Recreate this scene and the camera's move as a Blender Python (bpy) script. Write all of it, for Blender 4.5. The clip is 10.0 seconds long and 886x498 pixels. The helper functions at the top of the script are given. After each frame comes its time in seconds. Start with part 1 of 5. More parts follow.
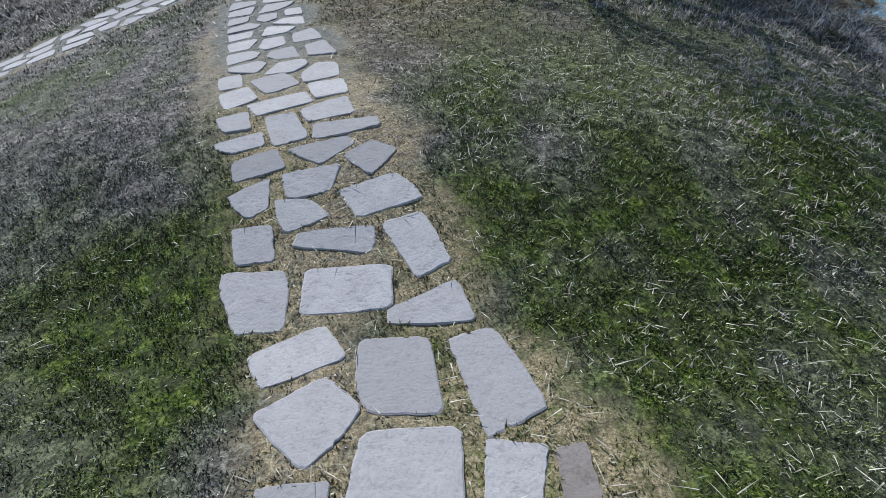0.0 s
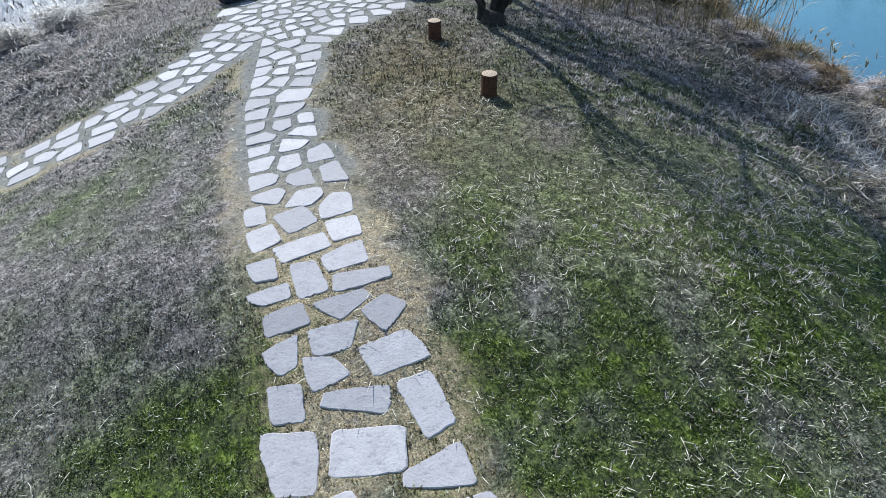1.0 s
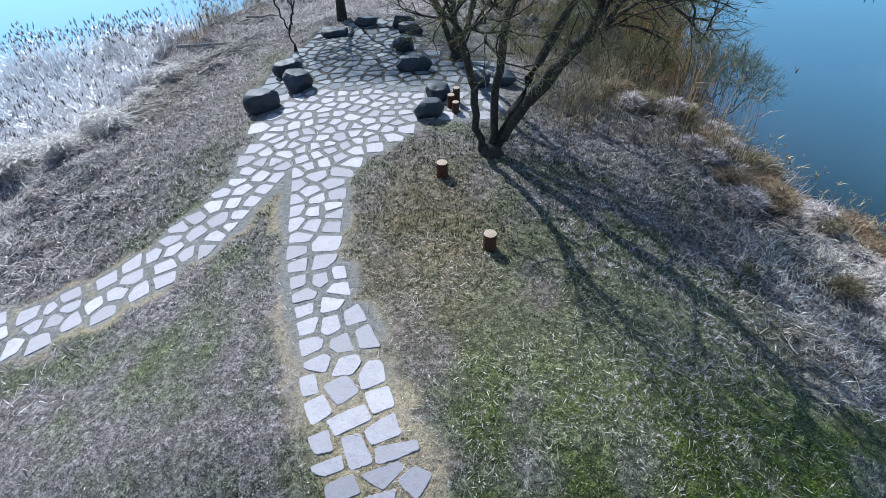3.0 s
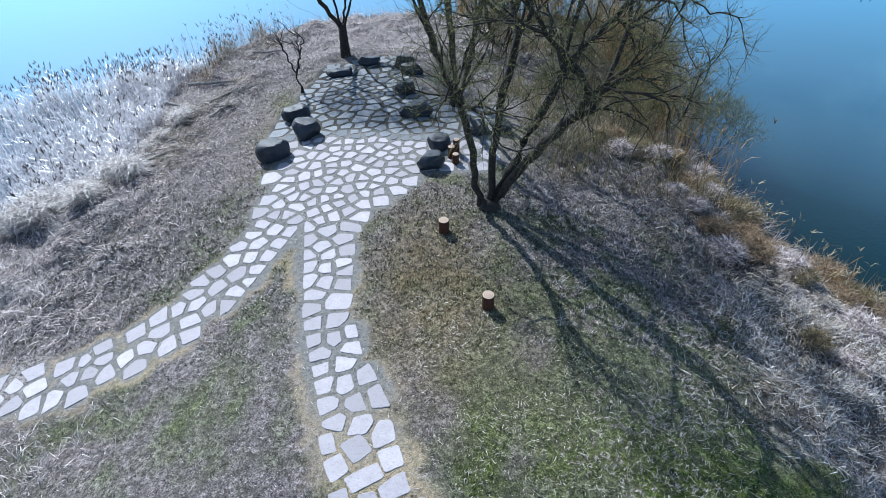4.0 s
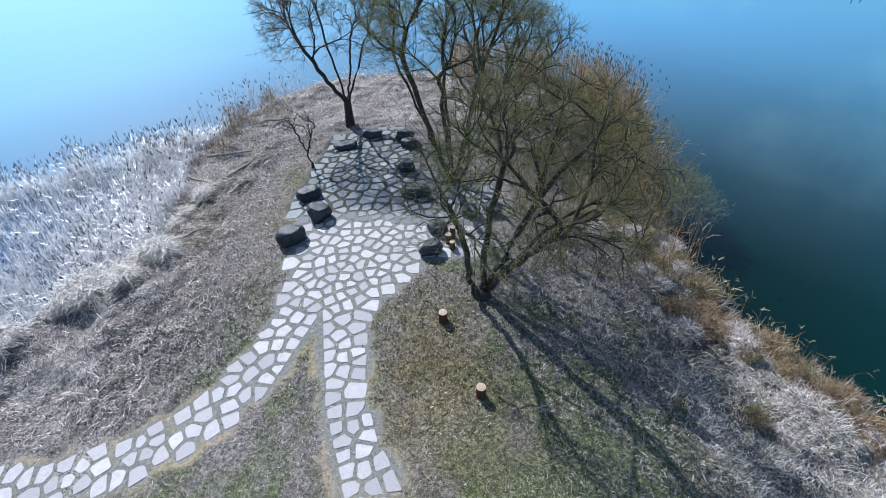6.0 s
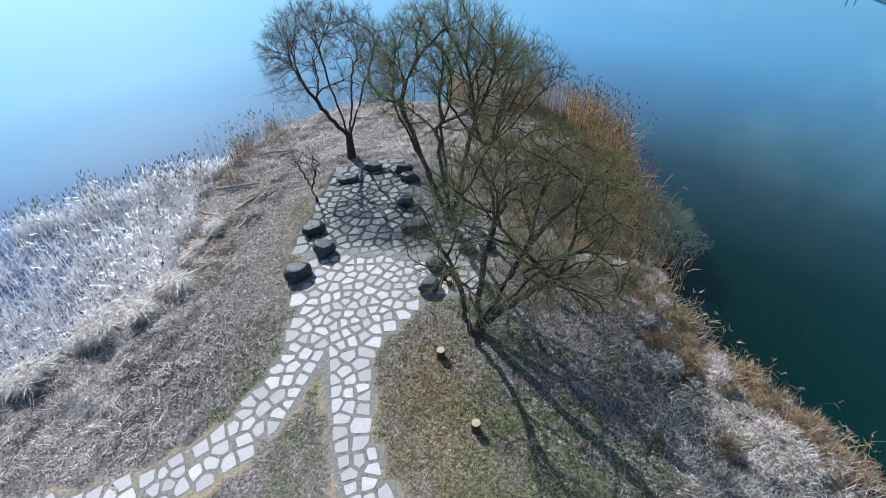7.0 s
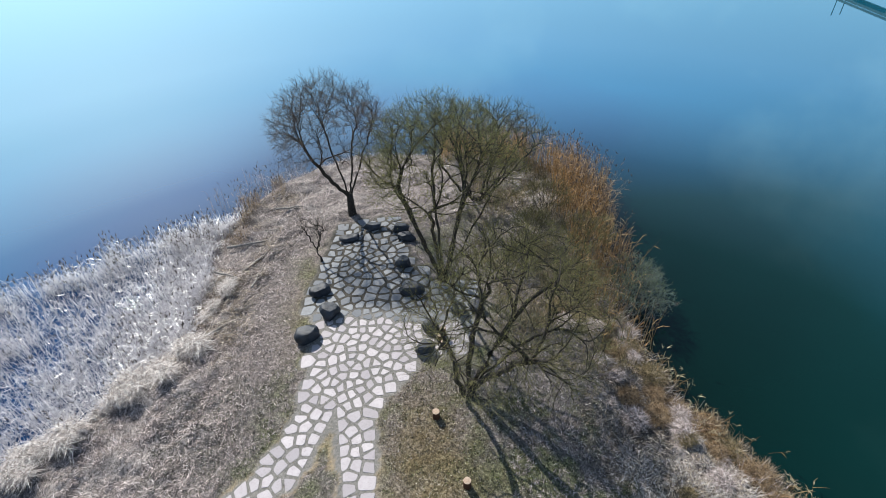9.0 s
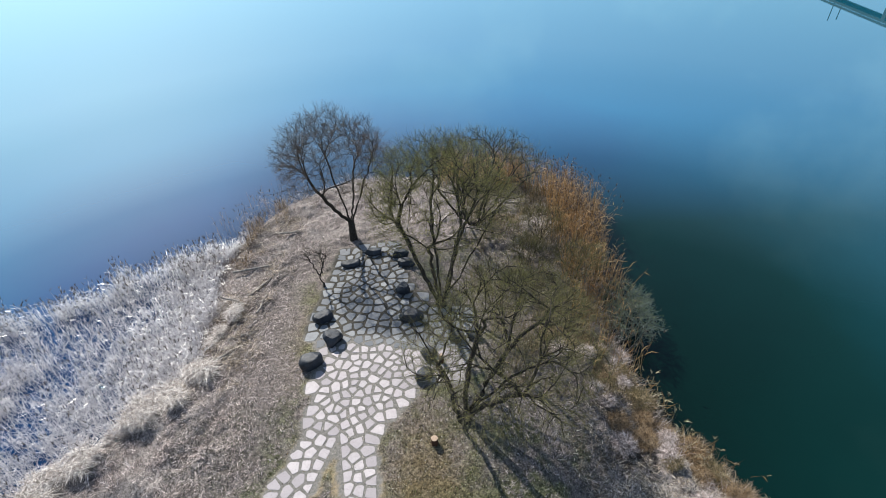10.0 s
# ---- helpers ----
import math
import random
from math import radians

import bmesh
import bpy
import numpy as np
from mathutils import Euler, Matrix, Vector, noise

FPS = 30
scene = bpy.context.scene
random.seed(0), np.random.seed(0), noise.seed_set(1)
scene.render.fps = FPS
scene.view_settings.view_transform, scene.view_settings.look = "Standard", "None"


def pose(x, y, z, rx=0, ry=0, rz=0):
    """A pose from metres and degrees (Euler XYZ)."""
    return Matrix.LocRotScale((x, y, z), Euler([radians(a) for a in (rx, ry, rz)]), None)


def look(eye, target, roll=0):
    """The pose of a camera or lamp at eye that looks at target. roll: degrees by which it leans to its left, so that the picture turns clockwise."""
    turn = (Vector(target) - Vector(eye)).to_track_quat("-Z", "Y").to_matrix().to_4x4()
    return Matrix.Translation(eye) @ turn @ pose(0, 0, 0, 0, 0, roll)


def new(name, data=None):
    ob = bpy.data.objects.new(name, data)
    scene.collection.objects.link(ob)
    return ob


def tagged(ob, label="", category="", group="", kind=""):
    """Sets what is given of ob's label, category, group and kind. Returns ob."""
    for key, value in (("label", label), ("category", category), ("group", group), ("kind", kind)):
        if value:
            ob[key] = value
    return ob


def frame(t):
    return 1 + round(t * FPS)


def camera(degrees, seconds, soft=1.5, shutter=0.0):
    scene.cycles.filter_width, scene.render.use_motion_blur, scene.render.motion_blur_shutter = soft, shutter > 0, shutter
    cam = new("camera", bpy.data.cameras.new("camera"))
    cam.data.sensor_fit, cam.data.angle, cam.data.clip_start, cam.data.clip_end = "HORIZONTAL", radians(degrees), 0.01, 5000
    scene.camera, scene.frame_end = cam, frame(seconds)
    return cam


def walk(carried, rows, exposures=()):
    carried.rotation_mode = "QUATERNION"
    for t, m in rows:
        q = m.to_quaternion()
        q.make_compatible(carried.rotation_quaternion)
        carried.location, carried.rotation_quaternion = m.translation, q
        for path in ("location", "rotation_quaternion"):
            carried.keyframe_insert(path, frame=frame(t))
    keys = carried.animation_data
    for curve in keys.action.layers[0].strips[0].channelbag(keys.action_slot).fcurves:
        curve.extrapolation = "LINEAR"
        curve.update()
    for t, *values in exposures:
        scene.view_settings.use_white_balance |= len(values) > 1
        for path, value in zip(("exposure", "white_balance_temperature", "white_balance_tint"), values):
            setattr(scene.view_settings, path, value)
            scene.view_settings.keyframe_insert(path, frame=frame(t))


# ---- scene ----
cam = camera(78, 10.0, soft=0.6)
walk(cam, [
    (0, look((0.110, -0.407, 2.198), (-0.250, 7.279, -4.189), -1.25)),
    (0.5, look((0.086, -0.174, 2.851), (-0.251, 7.437, -3.626), -1.33)),
    (1, look((0.068, -0.049, 3.500), (-0.248, 7.512, -3.038), -1.37)),
    (1.5, look((0.030, -0.002, 4.141), (-0.267, 7.541, -2.418), -1.35)),
    (2, look((-0.007, 0.059, 4.750), (-0.281, 7.598, -1.814), -1.25)),
    (2.5, look((-0.061, 0.116, 5.378), (-0.308, 7.644, -1.200), -1.22)),
    (4, look((-0.137, 0.230, 7.348), (-0.349, 7.729, 0.735), -1.39)),
    (4.5, look((-0.147, 0.244, 8.033), (-0.344, 7.733, 1.409), -1.51)),
    (5, look((-0.150, 0.246, 8.710), (-0.337, 7.735, 2.086), -1.63)),
    (5.5, look((-0.140, 0.212, 9.390), (-0.311, 7.711, 2.778), -1.76)),
    (7, look((-0.057, 0.082, 11.533), (-0.187, 7.606, 4.947), -1.97)),
    (7.5, look((-0.026, -0.016, 12.244), (-0.129, 7.537, 5.691), -2.12)),
    (8, look((0.013, -0.080, 12.931), (-0.069, 7.493, 6.401), -2.21)),
    (8.5, look((0.052, -0.100, 13.586), (-0.012, 7.488, 7.074), -2.26)),
    (9, look((0.091, -0.109, 14.229), (0.042, 7.493, 7.733), -2.28)),
    (9.5, look((0.129, -0.112, 14.866), (0.089, 7.506, 8.388), -2.29)),
    (10, look((0.169, -0.126, 15.509), (0.137, 7.508, 9.050), -2.29)),
], exposures=[(0, 0.1, 5800, 3), (0.8, 0.6, 5750, 2), (1.6, 0.64, 5500, 4), (4.0, 0.67, 5450, 5), (7.0, 0.67, 5850, 6), (10, 0.61, 6550, 8)])

# ---- light ----
SUN_TO = Vector((-0.54, 0.842, 0)).normalized() * math.cos(radians(39.7)) + Vector((0, 0, math.sin(radians(39.7))))
world = bpy.data.worlds.new("sky")
scene.world = world
world.use_nodes = True
wt = world.node_tree
sky = wt.nodes.new("ShaderNodeTexSky")
sky.sky_type = "NISHITA"
sky.sun_disc = False
sky.sun_elevation = radians(39.7)
sky.sun_rotation = math.atan2(SUN_TO.x, SUN_TO.y)
sky.air_density, sky.dust_density, sky.ozone_density = 1.0, 0.55, 0.6
# thin high cloud over the whole sky
veil = wt.nodes.new("ShaderNodeTexNoise")
veil.inputs["Scale"].default_value, veil.inputs["Detail"].default_value, veil.inputs["Roughness"].default_value = 3.4, 6.0, 0.6
veil_ramp = wt.nodes.new("ShaderNodeMapRange")
veil_ramp.inputs[1].default_value, veil_ramp.inputs[2].default_value, veil_ramp.inputs[4].default_value = 0.5, 0.7, 0.2
sky_mix = wt.nodes.new("ShaderNodeMix")
sky_mix.data_type = "RGBA"
sky_mix.inputs[7].default_value = (6.5, 8.2, 9.0, 1)
wt.links.new(veil.outputs["Fac"], veil_ramp.inputs[0])
wt.links.new(veil_ramp.outputs[0], sky_mix.inputs[0])
wt.links.new(sky.outputs[0], sky_mix.inputs[6])
wt.links.new(sky_mix.outputs[2], wt.nodes["Background"].inputs[0])
wt.nodes["Background"].inputs[1].default_value = 0.116
sun = new("sun", bpy.data.lights.new("sun", "SUN"))
sun.data.energy, sun.data.angle, sun.data.color = 5.0, radians(0.48), (1.0, 0.96, 0.9)
sun.matrix_world = look((0, 0, 40), Vector((0, 0, 40)) - SUN_TO)

# ---- plan ----
WATER_Z = -1.2
LEFT_Y = [-60, 0, 4, 7, 9.4, 10.5, 12.1, 15.4, 18.6, 21.5, 24, 26]
LEFT_X = [-40, -19, -17.0, -15.2, -12.3, -11.2, -9.9, -9.7, -10.0, -9.3, -7.5, -4.0]
RIGHT_Y = [-60, 0, 4, 7.3, 9, 11.4, 14, 17.6, 22, 24.5, 26]
RIGHT_X = [40, 13, 10.6, 8.6, 7.55, 6.8, 6.8, 6.9, 7.2, 6.0, 3.0]


def ease(a, b, v):
    t = np.clip((v - a) / (b - a), 0, 1)
    return t * t * (3 - 2 * t)


def lattice(x, y, size, seed):
    """Smooth value noise, 0 to 1, on arrays."""
    x, y = np.asarray(x, float) / size + 911.3, np.asarray(y, float) / size + 577.7
    i, j = np.floor(x).astype(int), np.floor(y).astype(int)
    u, v = x - i, y - j
    u, v = u * u * (3 - 2 * u), v * v * (3 - 2 * v)
    table = np.random.RandomState(seed).rand(256, 256)
    g = lambda a, b: table[a % 256, b % 256]
    return (g(i, j) * (1 - u) + g(i + 1, j) * u) * (1 - v) + (g(i, j + 1) * (1 - u) + g(i + 1, j + 1) * u) * v


def clouds(x, y, size, seed):
    return (lattice(x, y, size, seed) * 0.55 + lattice(x, y, size / 2.3, seed + 1) * 0.3 + lattice(x, y, size / 5.1, seed + 2) * 0.15)


def inland(x, y):
    """Metres inside the shore line."""
    x, y = np.asarray(x, float), np.asarray(y, float)
    wob = (clouds(x, y, 1.6, 5) - 0.5) * 1.3
    return np.minimum(np.minimum(x - np.interp(y, LEFT_Y, LEFT_X), np.interp(y, RIGHT_Y, RIGHT_X) - x), 26 - y) + wob


def ground_z(x, y):
    x, y = np.asarray(x, float), np.asarray(y, float)
    c = np.where(x > -0.3, 0.023, 0.026 - 0.0125 * ease(6.5, 11.5, y))
    z = 0.36 - c * (x + 0.3) ** 2 - 0.0038 * np.clip(y - 6.5, 0, None) ** 2 - 0.42 * ease(3.6, 1.4, y)
    z = np.where(z < -0.55, -0.55 - 0.45 * np.tanh((-0.55 - z) / 0.9), z)
    sd = inland(x, y)
    z = np.where(sd < 0, -1.25 + sd * 0.35, np.minimum(z, -1.25 + 0.45 * sd))
    rough = ease(-6.0, -8.0, x) * ease(0.8, 1.8, np.abs(y - 5.75)) + ease(3.5, 5.5, x) + ease(15.5, 19, y)
    z = z + (clouds(x, y, 0.75, 9) - 0.5) * (0.03 + (0.4 + 0.24 * ease(-1, 1, x)) * np.clip(rough, 0, 1) * ease(0.0, 1.0, sd))
    return np.clip(z, -3.0, None)


def gz(x, y):
    return float(ground_z(np.array([x]), np.array([y]))[0])


STONES_NEAR = [(-0.57, 0.61), (-0.12, 0.81), (0.35, 0.82), (0.62, 0.83), (-0.61, 1.06), (-0.76, 1.42), (-0.2, 1.31), (0.27, 1.33), (-1.08, 1.79),
    (-0.56, 1.88), (-0.08, 1.75), (-1.2, 2.2), (-0.69, 2.23), (-0.17, 2.22), (-1.28, 2.56), (-0.95, 2.45), (-0.45, 2.59), (-1.33, 2.86), (-0.92,
    2.7), (-0.54, 2.95), (-1.49, 3.09), (-0.86, 3.01), (-0.76, 3.26), (-1.63, 3.35), (-1.22, 3.26), (-1.34, 3.63), (-0.93, 3.49), (-1.75, 3.79),
    (-1.51, 4.05), (-1.93, 4.13), (-1.01, 3.89)]
# half width and half depth, then the turn, the lean and the taper of each
NEAR_SIZES = [(0.136, 0.113), (0.231, 0.183), (0.127, 0.135), (0.079, 0.116), (0.184, 0.167), (0.208, 0.122), (0.177, 0.219), (0.154, 0.267),
    (0.159, 0.203), (0.252, 0.149), (0.215, 0.107), (0.123, 0.132), (0.228, 0.077), (0.121, 0.213), (0.113, 0.107), (0.13, 0.1), (0.198, 0.124),
    (0.166, 0.092), (0.169, 0.097), (0.13, 0.111), (0.139, 0.07), (0.162, 0.086), (0.236, 0.07), (0.112, 0.11), (0.118, 0.167), (0.224, 0.112),
    (0.179, 0.112), (0.131, 0.138), (0.145, 0.154), (0.096, 0.136), (0.139, 0.141)]
NEAR_SHAPES = [(0.06, -0.24, 0.012, 0.007), (0.08, 0.09, -0.01, 0.005), (-0.03, 0.1, 0.009, -0.004), (0.14, 0.06, -0.004, 0.009), (0.8, -0.06,
    -0.001, -0.036), (0.49, -0.14, -0.001, 0.005), (0.03, -0.19, 0.006, 0.001), (0.5, 0.1, -0.023, -0.01), (0.06, -0.25, 0.026, -0.001), (0.09, 0.01,
    -0.003, -0.004), (0.31, -0.04, -0.006, 0.047), (0.09, -0.23, 0.002, 0.001), (0.04, 0.0, 0.002, 0.025), (0.46, -0.07, 0.005, -0.011), (0.57, 0.04,
    0.035, -0.009), (0.28, -0.35, -0.017, -0.03)]
NEAR_SHAPES_ON = [(0.38, -0.3, -0.012, 0.003), (0.33, -0.1, -0.011, 0.005), (0.25, 0.14, 0.029, -0.001), (0.86, -0.12, -0.013, -0.022), (0.35,
    -0.42, 0.032, -0.001), (0.55, -0.48, 0.018, -0.037), (0.28, 0.0, -0.006, -0.02), (0.27, -0.18, 0.012, 0.01), (0.26, -0.2, -0.011, -0.009), (0.47,
    -0.06, 0.006, -0.004), (0.51, 0.07, 0.012, 0.017), (0.63, 0.1, -0.007, -0.012), (0.6, -0.11, -0.002, -0.009), (0.31, -0.06, 0.0, 0.008), (0.35,
    -0.02, 0.011, -0.007)]
STONES_MID = [(-1.29, 3.64), (-0.91, 3.51), (-1.68, 3.8), (-1, 3.86), (-1.87, 4.16), (-1.46, 4.01), (-1.85, 4.45), (-1.51, 4.38), (-1.16, 4.23),
    (-2.04, 4.77), (-1.61, 4.79), (-1.27, 4.91), (-2.14, 5.1), (-1.83, 5.1), (-1.51, 5.23), (-2.27, 5.43), (-1.91, 5.51), (-1.62, 5.6), (-2.33, 5.69),
    (-2.51, 6.02), (-2.11, 6.03), (-1.83, 5.82), (-1.73, 6.12), (-2.55, 6.38), (-2.21, 6.4), (-1.99, 6.47), (-2.75, 6.74), (-2.52, 6.7), (-2.24,
    6.88), (-2.67, 7.09), (-2.86, 7.48), (-2.55, 7.38), (-2.19, 7.34), (-2.96, 7.87), (-2.58, 7.79), (-2.29, 7.88), (-2.1, 7.65), (-3.02, 8.18),
    (-2.6, 8.17), (-2.25, 8.23), (-2.79, 8.39), (-2.81, 8.6), (-3.11, 8.65), (-2.4, 8.62)]
STONES_JUNC = [(-3.22, 9.1), (-2.75, 8.91), (-2.31, 8.99), (-3.15, 9.56), (-3, 9.29), (-2.72, 9.41), (-2.41, 9.51), (-2.18, 9.29), (-3.29, 9.98),
    (-2.68, 9.84), (-2.12, 9.78), (-3.59, 9.82), (-3.76, 9.65), (-4.08, 9.6), (-3.75, 10.25), (-3.31, 10.4), (-2.9, 10.39), (-2.56, 10.35), (-2.35,
    10.01), (-2.23, 10.5), (-1.83, 10.18), (-1.78, 9.88), (-4.12, 10.7), (-3.67, 11.07), (-3.07, 10.87), (-2.55, 10.83), (-1.83, 10.69), (-1.55,
    10.63), (-1.45, 10.26), (-1.2, 10.61), (-4.17, 10.46), (-4.1, 10), (-4.05, 11.32), (-3.07, 11.18), (-3.51, 11.49), (-2.84, 11.15), (-2.4, 11.28),
    (-2.03, 11.02), (-1.58, 11.08), (-1.14, 11.13)]
STONES_TERR = [(-4.44, 11.15), (-4.26, 11.62), (-4.02, 11.84), (-4.03, 12.25), (-3.69, 12.06), (-3.12, 11.75), (-2.79, 11.52), (-2.39, 11.74), (-1.93,
    11.43), (-1.42, 11.66), (-1.9, 11.88), (-3.98, 12.39), (-3.58, 12.46), (-3.13, 12.3), (-2.53, 12.31), (-2.01, 12.31), (-1.58, 12.41), (-1.33, 12),
    (-0.98, 12.26), (-4.29, 12.74), (-4.46, 13.14), (-3.36, 12.78), (-2.84, 12.64), (-2.38, 12.95), (-1.92, 12.89), (-1.43, 12.94), (-1.11, 12.62),
    (-4.89, 13.6), (-4.91, 14.01), (-3.6, 13.22), (-3.08, 13.14), (-2.69, 13.5), (-2.11, 13.32), (-1.73, 13.38)]
STONES_LEFT = [(-7.18, 6.19), (-6.88, 6.28), (-6.67, 6.5), (-6.41, 6.57), (-6.1, 6.82), (-5.74, 7.05), (-5.37, 7.22), (-5.19, 7.54), (-5.12, 7.84),
    (-4.91, 8.05), (-4.61, 8.35), (-4.57, 8.72), (-4.37, 9.03), (-4.24, 9.35), (-4.35, 9.8), (-4.31, 10.17), (-6.94, 5.91), (-6.64, 5.99), (-6.54,
    6.26), (-6.04, 6.18), (-6.06, 6.61), (-5.58, 6.7), (-5.37, 6.84), (-5, 6.83), (-5.04, 7.27), (-4.69, 7.07), (-4.73, 7.6), (-4.39, 7.9), (-4.26,
    8.37), (-4.21, 8.72), (-3.92, 9.12), (-4.08, 9.61), (-3.91, 10.03), (-6.64, 5.53), (-6.43, 5.65), (-6.27, 5.96), (-5.73, 5.96), (-5.68, 6.37),
    (-5.23, 6.35), (-4.93, 6.51)]
STONES_LEFT_END = [(-4.38, 7.13), (-4.3, 7.41), (-4.05, 7.66), (-4.01, 7.92), (-3.87, 8.33), (-3.69, 8.63), (-3.54, 8.99), (-3.73, 9.59), (-3.53,
    9.38), (-3.57, 9.84), (-8.86, 5.24), (-8.73, 5.41), (-8.3, 5.1), (-9.16, 5.63), (-8.84, 5.68), (-8.37, 5.86), (-8.21, 5.55), (-8.47, 5.47), (-7.8,
    5.46), (-8.04, 5.84), (-7.84, 6.1), (-7.59, 5.74), (-7.34, 5.39), (-7.09, 5.48), (-7.46, 5.85)]
# stone centres on the far half of the terrace, scattered with an even spacing
_r = random.Random(4)
STONES_FAR = []
_taken = STONES_TERR + STONES_JUNC
for _ in range(9000):
    a, b = _r.uniform(-5.0, 1.0), _r.uniform(11.2, 19.0)
    left = -5.05 + 0.13 * max(0, b - 13.5)
    right = 0.95 - 0.45 * max(0, 12.4 - b) if b < 14.4 else (-0.75 if b < 15.4 else -1.3 - 0.2 * (b - 15.4))
    if b < 13.35 and a < -0.75 or not left < a < right:
        continue
    gap = 0.32 if b < 15 else 0.29
    if all((a - c) ** 2 + (b - d) ** 2 > gap * gap for c, d in STONES_FAR) and all((a - c) ** 2 + (b - d) ** 2 > 0.1 for c, d in _taken):
        STONES_FAR.append((a, b))
# the path goes on under and behind the camera
STONES_BEHIND = [(0.1 * k + dx + _r.uniform(-0.04, 0.04), 0.35 - 0.42 * k + _r.uniform(-0.05, 0.05)) for k in range(7) for dx in (-0.5, -0.05, 0.42)]
def apart(rows, others, gap=0.2):
    """Drop centres that crowd an earlier one."""
    kept = []
    for a, b in rows:
        if all((a - c) ** 2 + (b - d) ** 2 > gap * gap for c, d in kept + others):
            kept.append((a, b))
    return kept


# the path's western and eastern edges, by the distance along it
EDGE_Y = [2.9, 3.4, 3.9, 4.3, 4.75, 5.12, 5.5, 6.0, 6.5, 7.25, 8.1, 9.0]
WEST_X = [-1.4, -1.7, -1.88, -2.01, -2.17, -2.31, -2.47, -2.63, -2.77, -2.95, -3.15, -3.31]
EAST_X = [-0.38, -0.72, -0.87, -1.0, -1.1, -1.31, -1.52, -1.71, -1.85, -2.03, -2.07, -2.2]


def path_edges(y):
    return float(np.interp(y, EDGE_Y, WEST_X)), float(np.interp(y, EDGE_Y, EAST_X))


STONES_MID = [(min(max(a, path_edges(b)[0] + 0.13), path_edges(b)[1] - 0.13), b) for a, b in STONES_MID]
STONES_MID = apart(STONES_MID, STONES_NEAR, 0.24)
STONES_JUNC = apart(STONES_JUNC, STONES_MID, 0.26)
STONES_TERR = apart(STONES_TERR, STONES_JUNC, 0.26)
STONES_LEFT = apart(STONES_LEFT, STONES_JUNC, 0.27)
STONES_LEFT_END = apart(STONES_LEFT_END, STONES_LEFT + STONES_JUNC, 0.25)
STONES_LEFT_END += apart([(-9.5 - 0.4 * k + _r.uniform(-0.05, 0.05), 4.95 + q * 0.38 - 0.06 * k + _r.uniform(-0.05, 0.05)) for k in range(6) for q in range(3)], STONES_LEFT_END, 0.3)
# smaller stones fit in wherever a wide gap is left between the larger ones of the terrace
def fillers(count, x0, x1, y0, y1, gap, rows):
    made = []
    for _ in range(count):
        a, b = _r.uniform(x0, x1), _r.uniform(y0, y1)
        if min((a - c) ** 2 + (b - d) ** 2 for c, d in rows + made) < gap * gap:
            continue
        turn = sorted(math.atan2(d - b, c - a) for c, d in rows if (a - c) ** 2 + (b - d) ** 2 < 0.42)
        if len(turn) >= 4 and max(q - p for p, q in zip(turn, turn[1:] + [turn[0] + math.tau])) < 2.3:
            made.append((a, b))
    return made


STONES_TERR = STONES_TERR + fillers(6000, -4.8, -0.7, 9.4, 13.5, 0.27, STONES_NEAR + STONES_MID + STONES_JUNC + STONES_TERR + STONES_LEFT + STONES_LEFT_END + STONES_FAR)
ALL_STONES = STONES_NEAR + STONES_BEHIND + STONES_MID + STONES_JUNC + STONES_TERR + STONES_LEFT + STONES_LEFT_END + STONES_FAR
CENTRES = np.array(ALL_STONES)


def near_stone(x, y):
    """Metres to the nearest stone's centre."""
    x, y = np.asarray(x, float).ravel(), np.asarray(y, float).ravel()
    out = np.full(len(x), 9.0)
    idx = np.where((x > -11) & (x < 3) & (y > -1) & (y < 20.5))[0]
    for part_ in np.array_split(idx, max(1, len(idx) // 4000)):
        d = (x[part_, None] - CENTRES[None, :, 0]) ** 2 + (y[part_, None] - CENTRES[None, :, 1]) ** 2
        out[part_] = np.sqrt(d.min(1))
    return out


def tan_patch(x, y):
    """The worn brown ground between the path and the tree."""
    return 0.85 * np.exp(-((x + 0.65) ** 2 / 1.3 + (y - 7.4) ** 2 / 6.5) ** 1.3) + 0.35 * np.exp(-((x + 5.2) ** 2 / 0.5 + (y - 14) ** 2 / 8)) + 0.28 * np.exp(-((x - 1.0) ** 2 / 1.6 + (y - 6.0) ** 2 / 4))


def left_edge(x, y):
    """1 just left of the near path, where turf grows up to the stones."""
    return ease(-0.4, -0.65, x + 0.05 + 0.33 * y) * ease(4.6, 3.2, y)


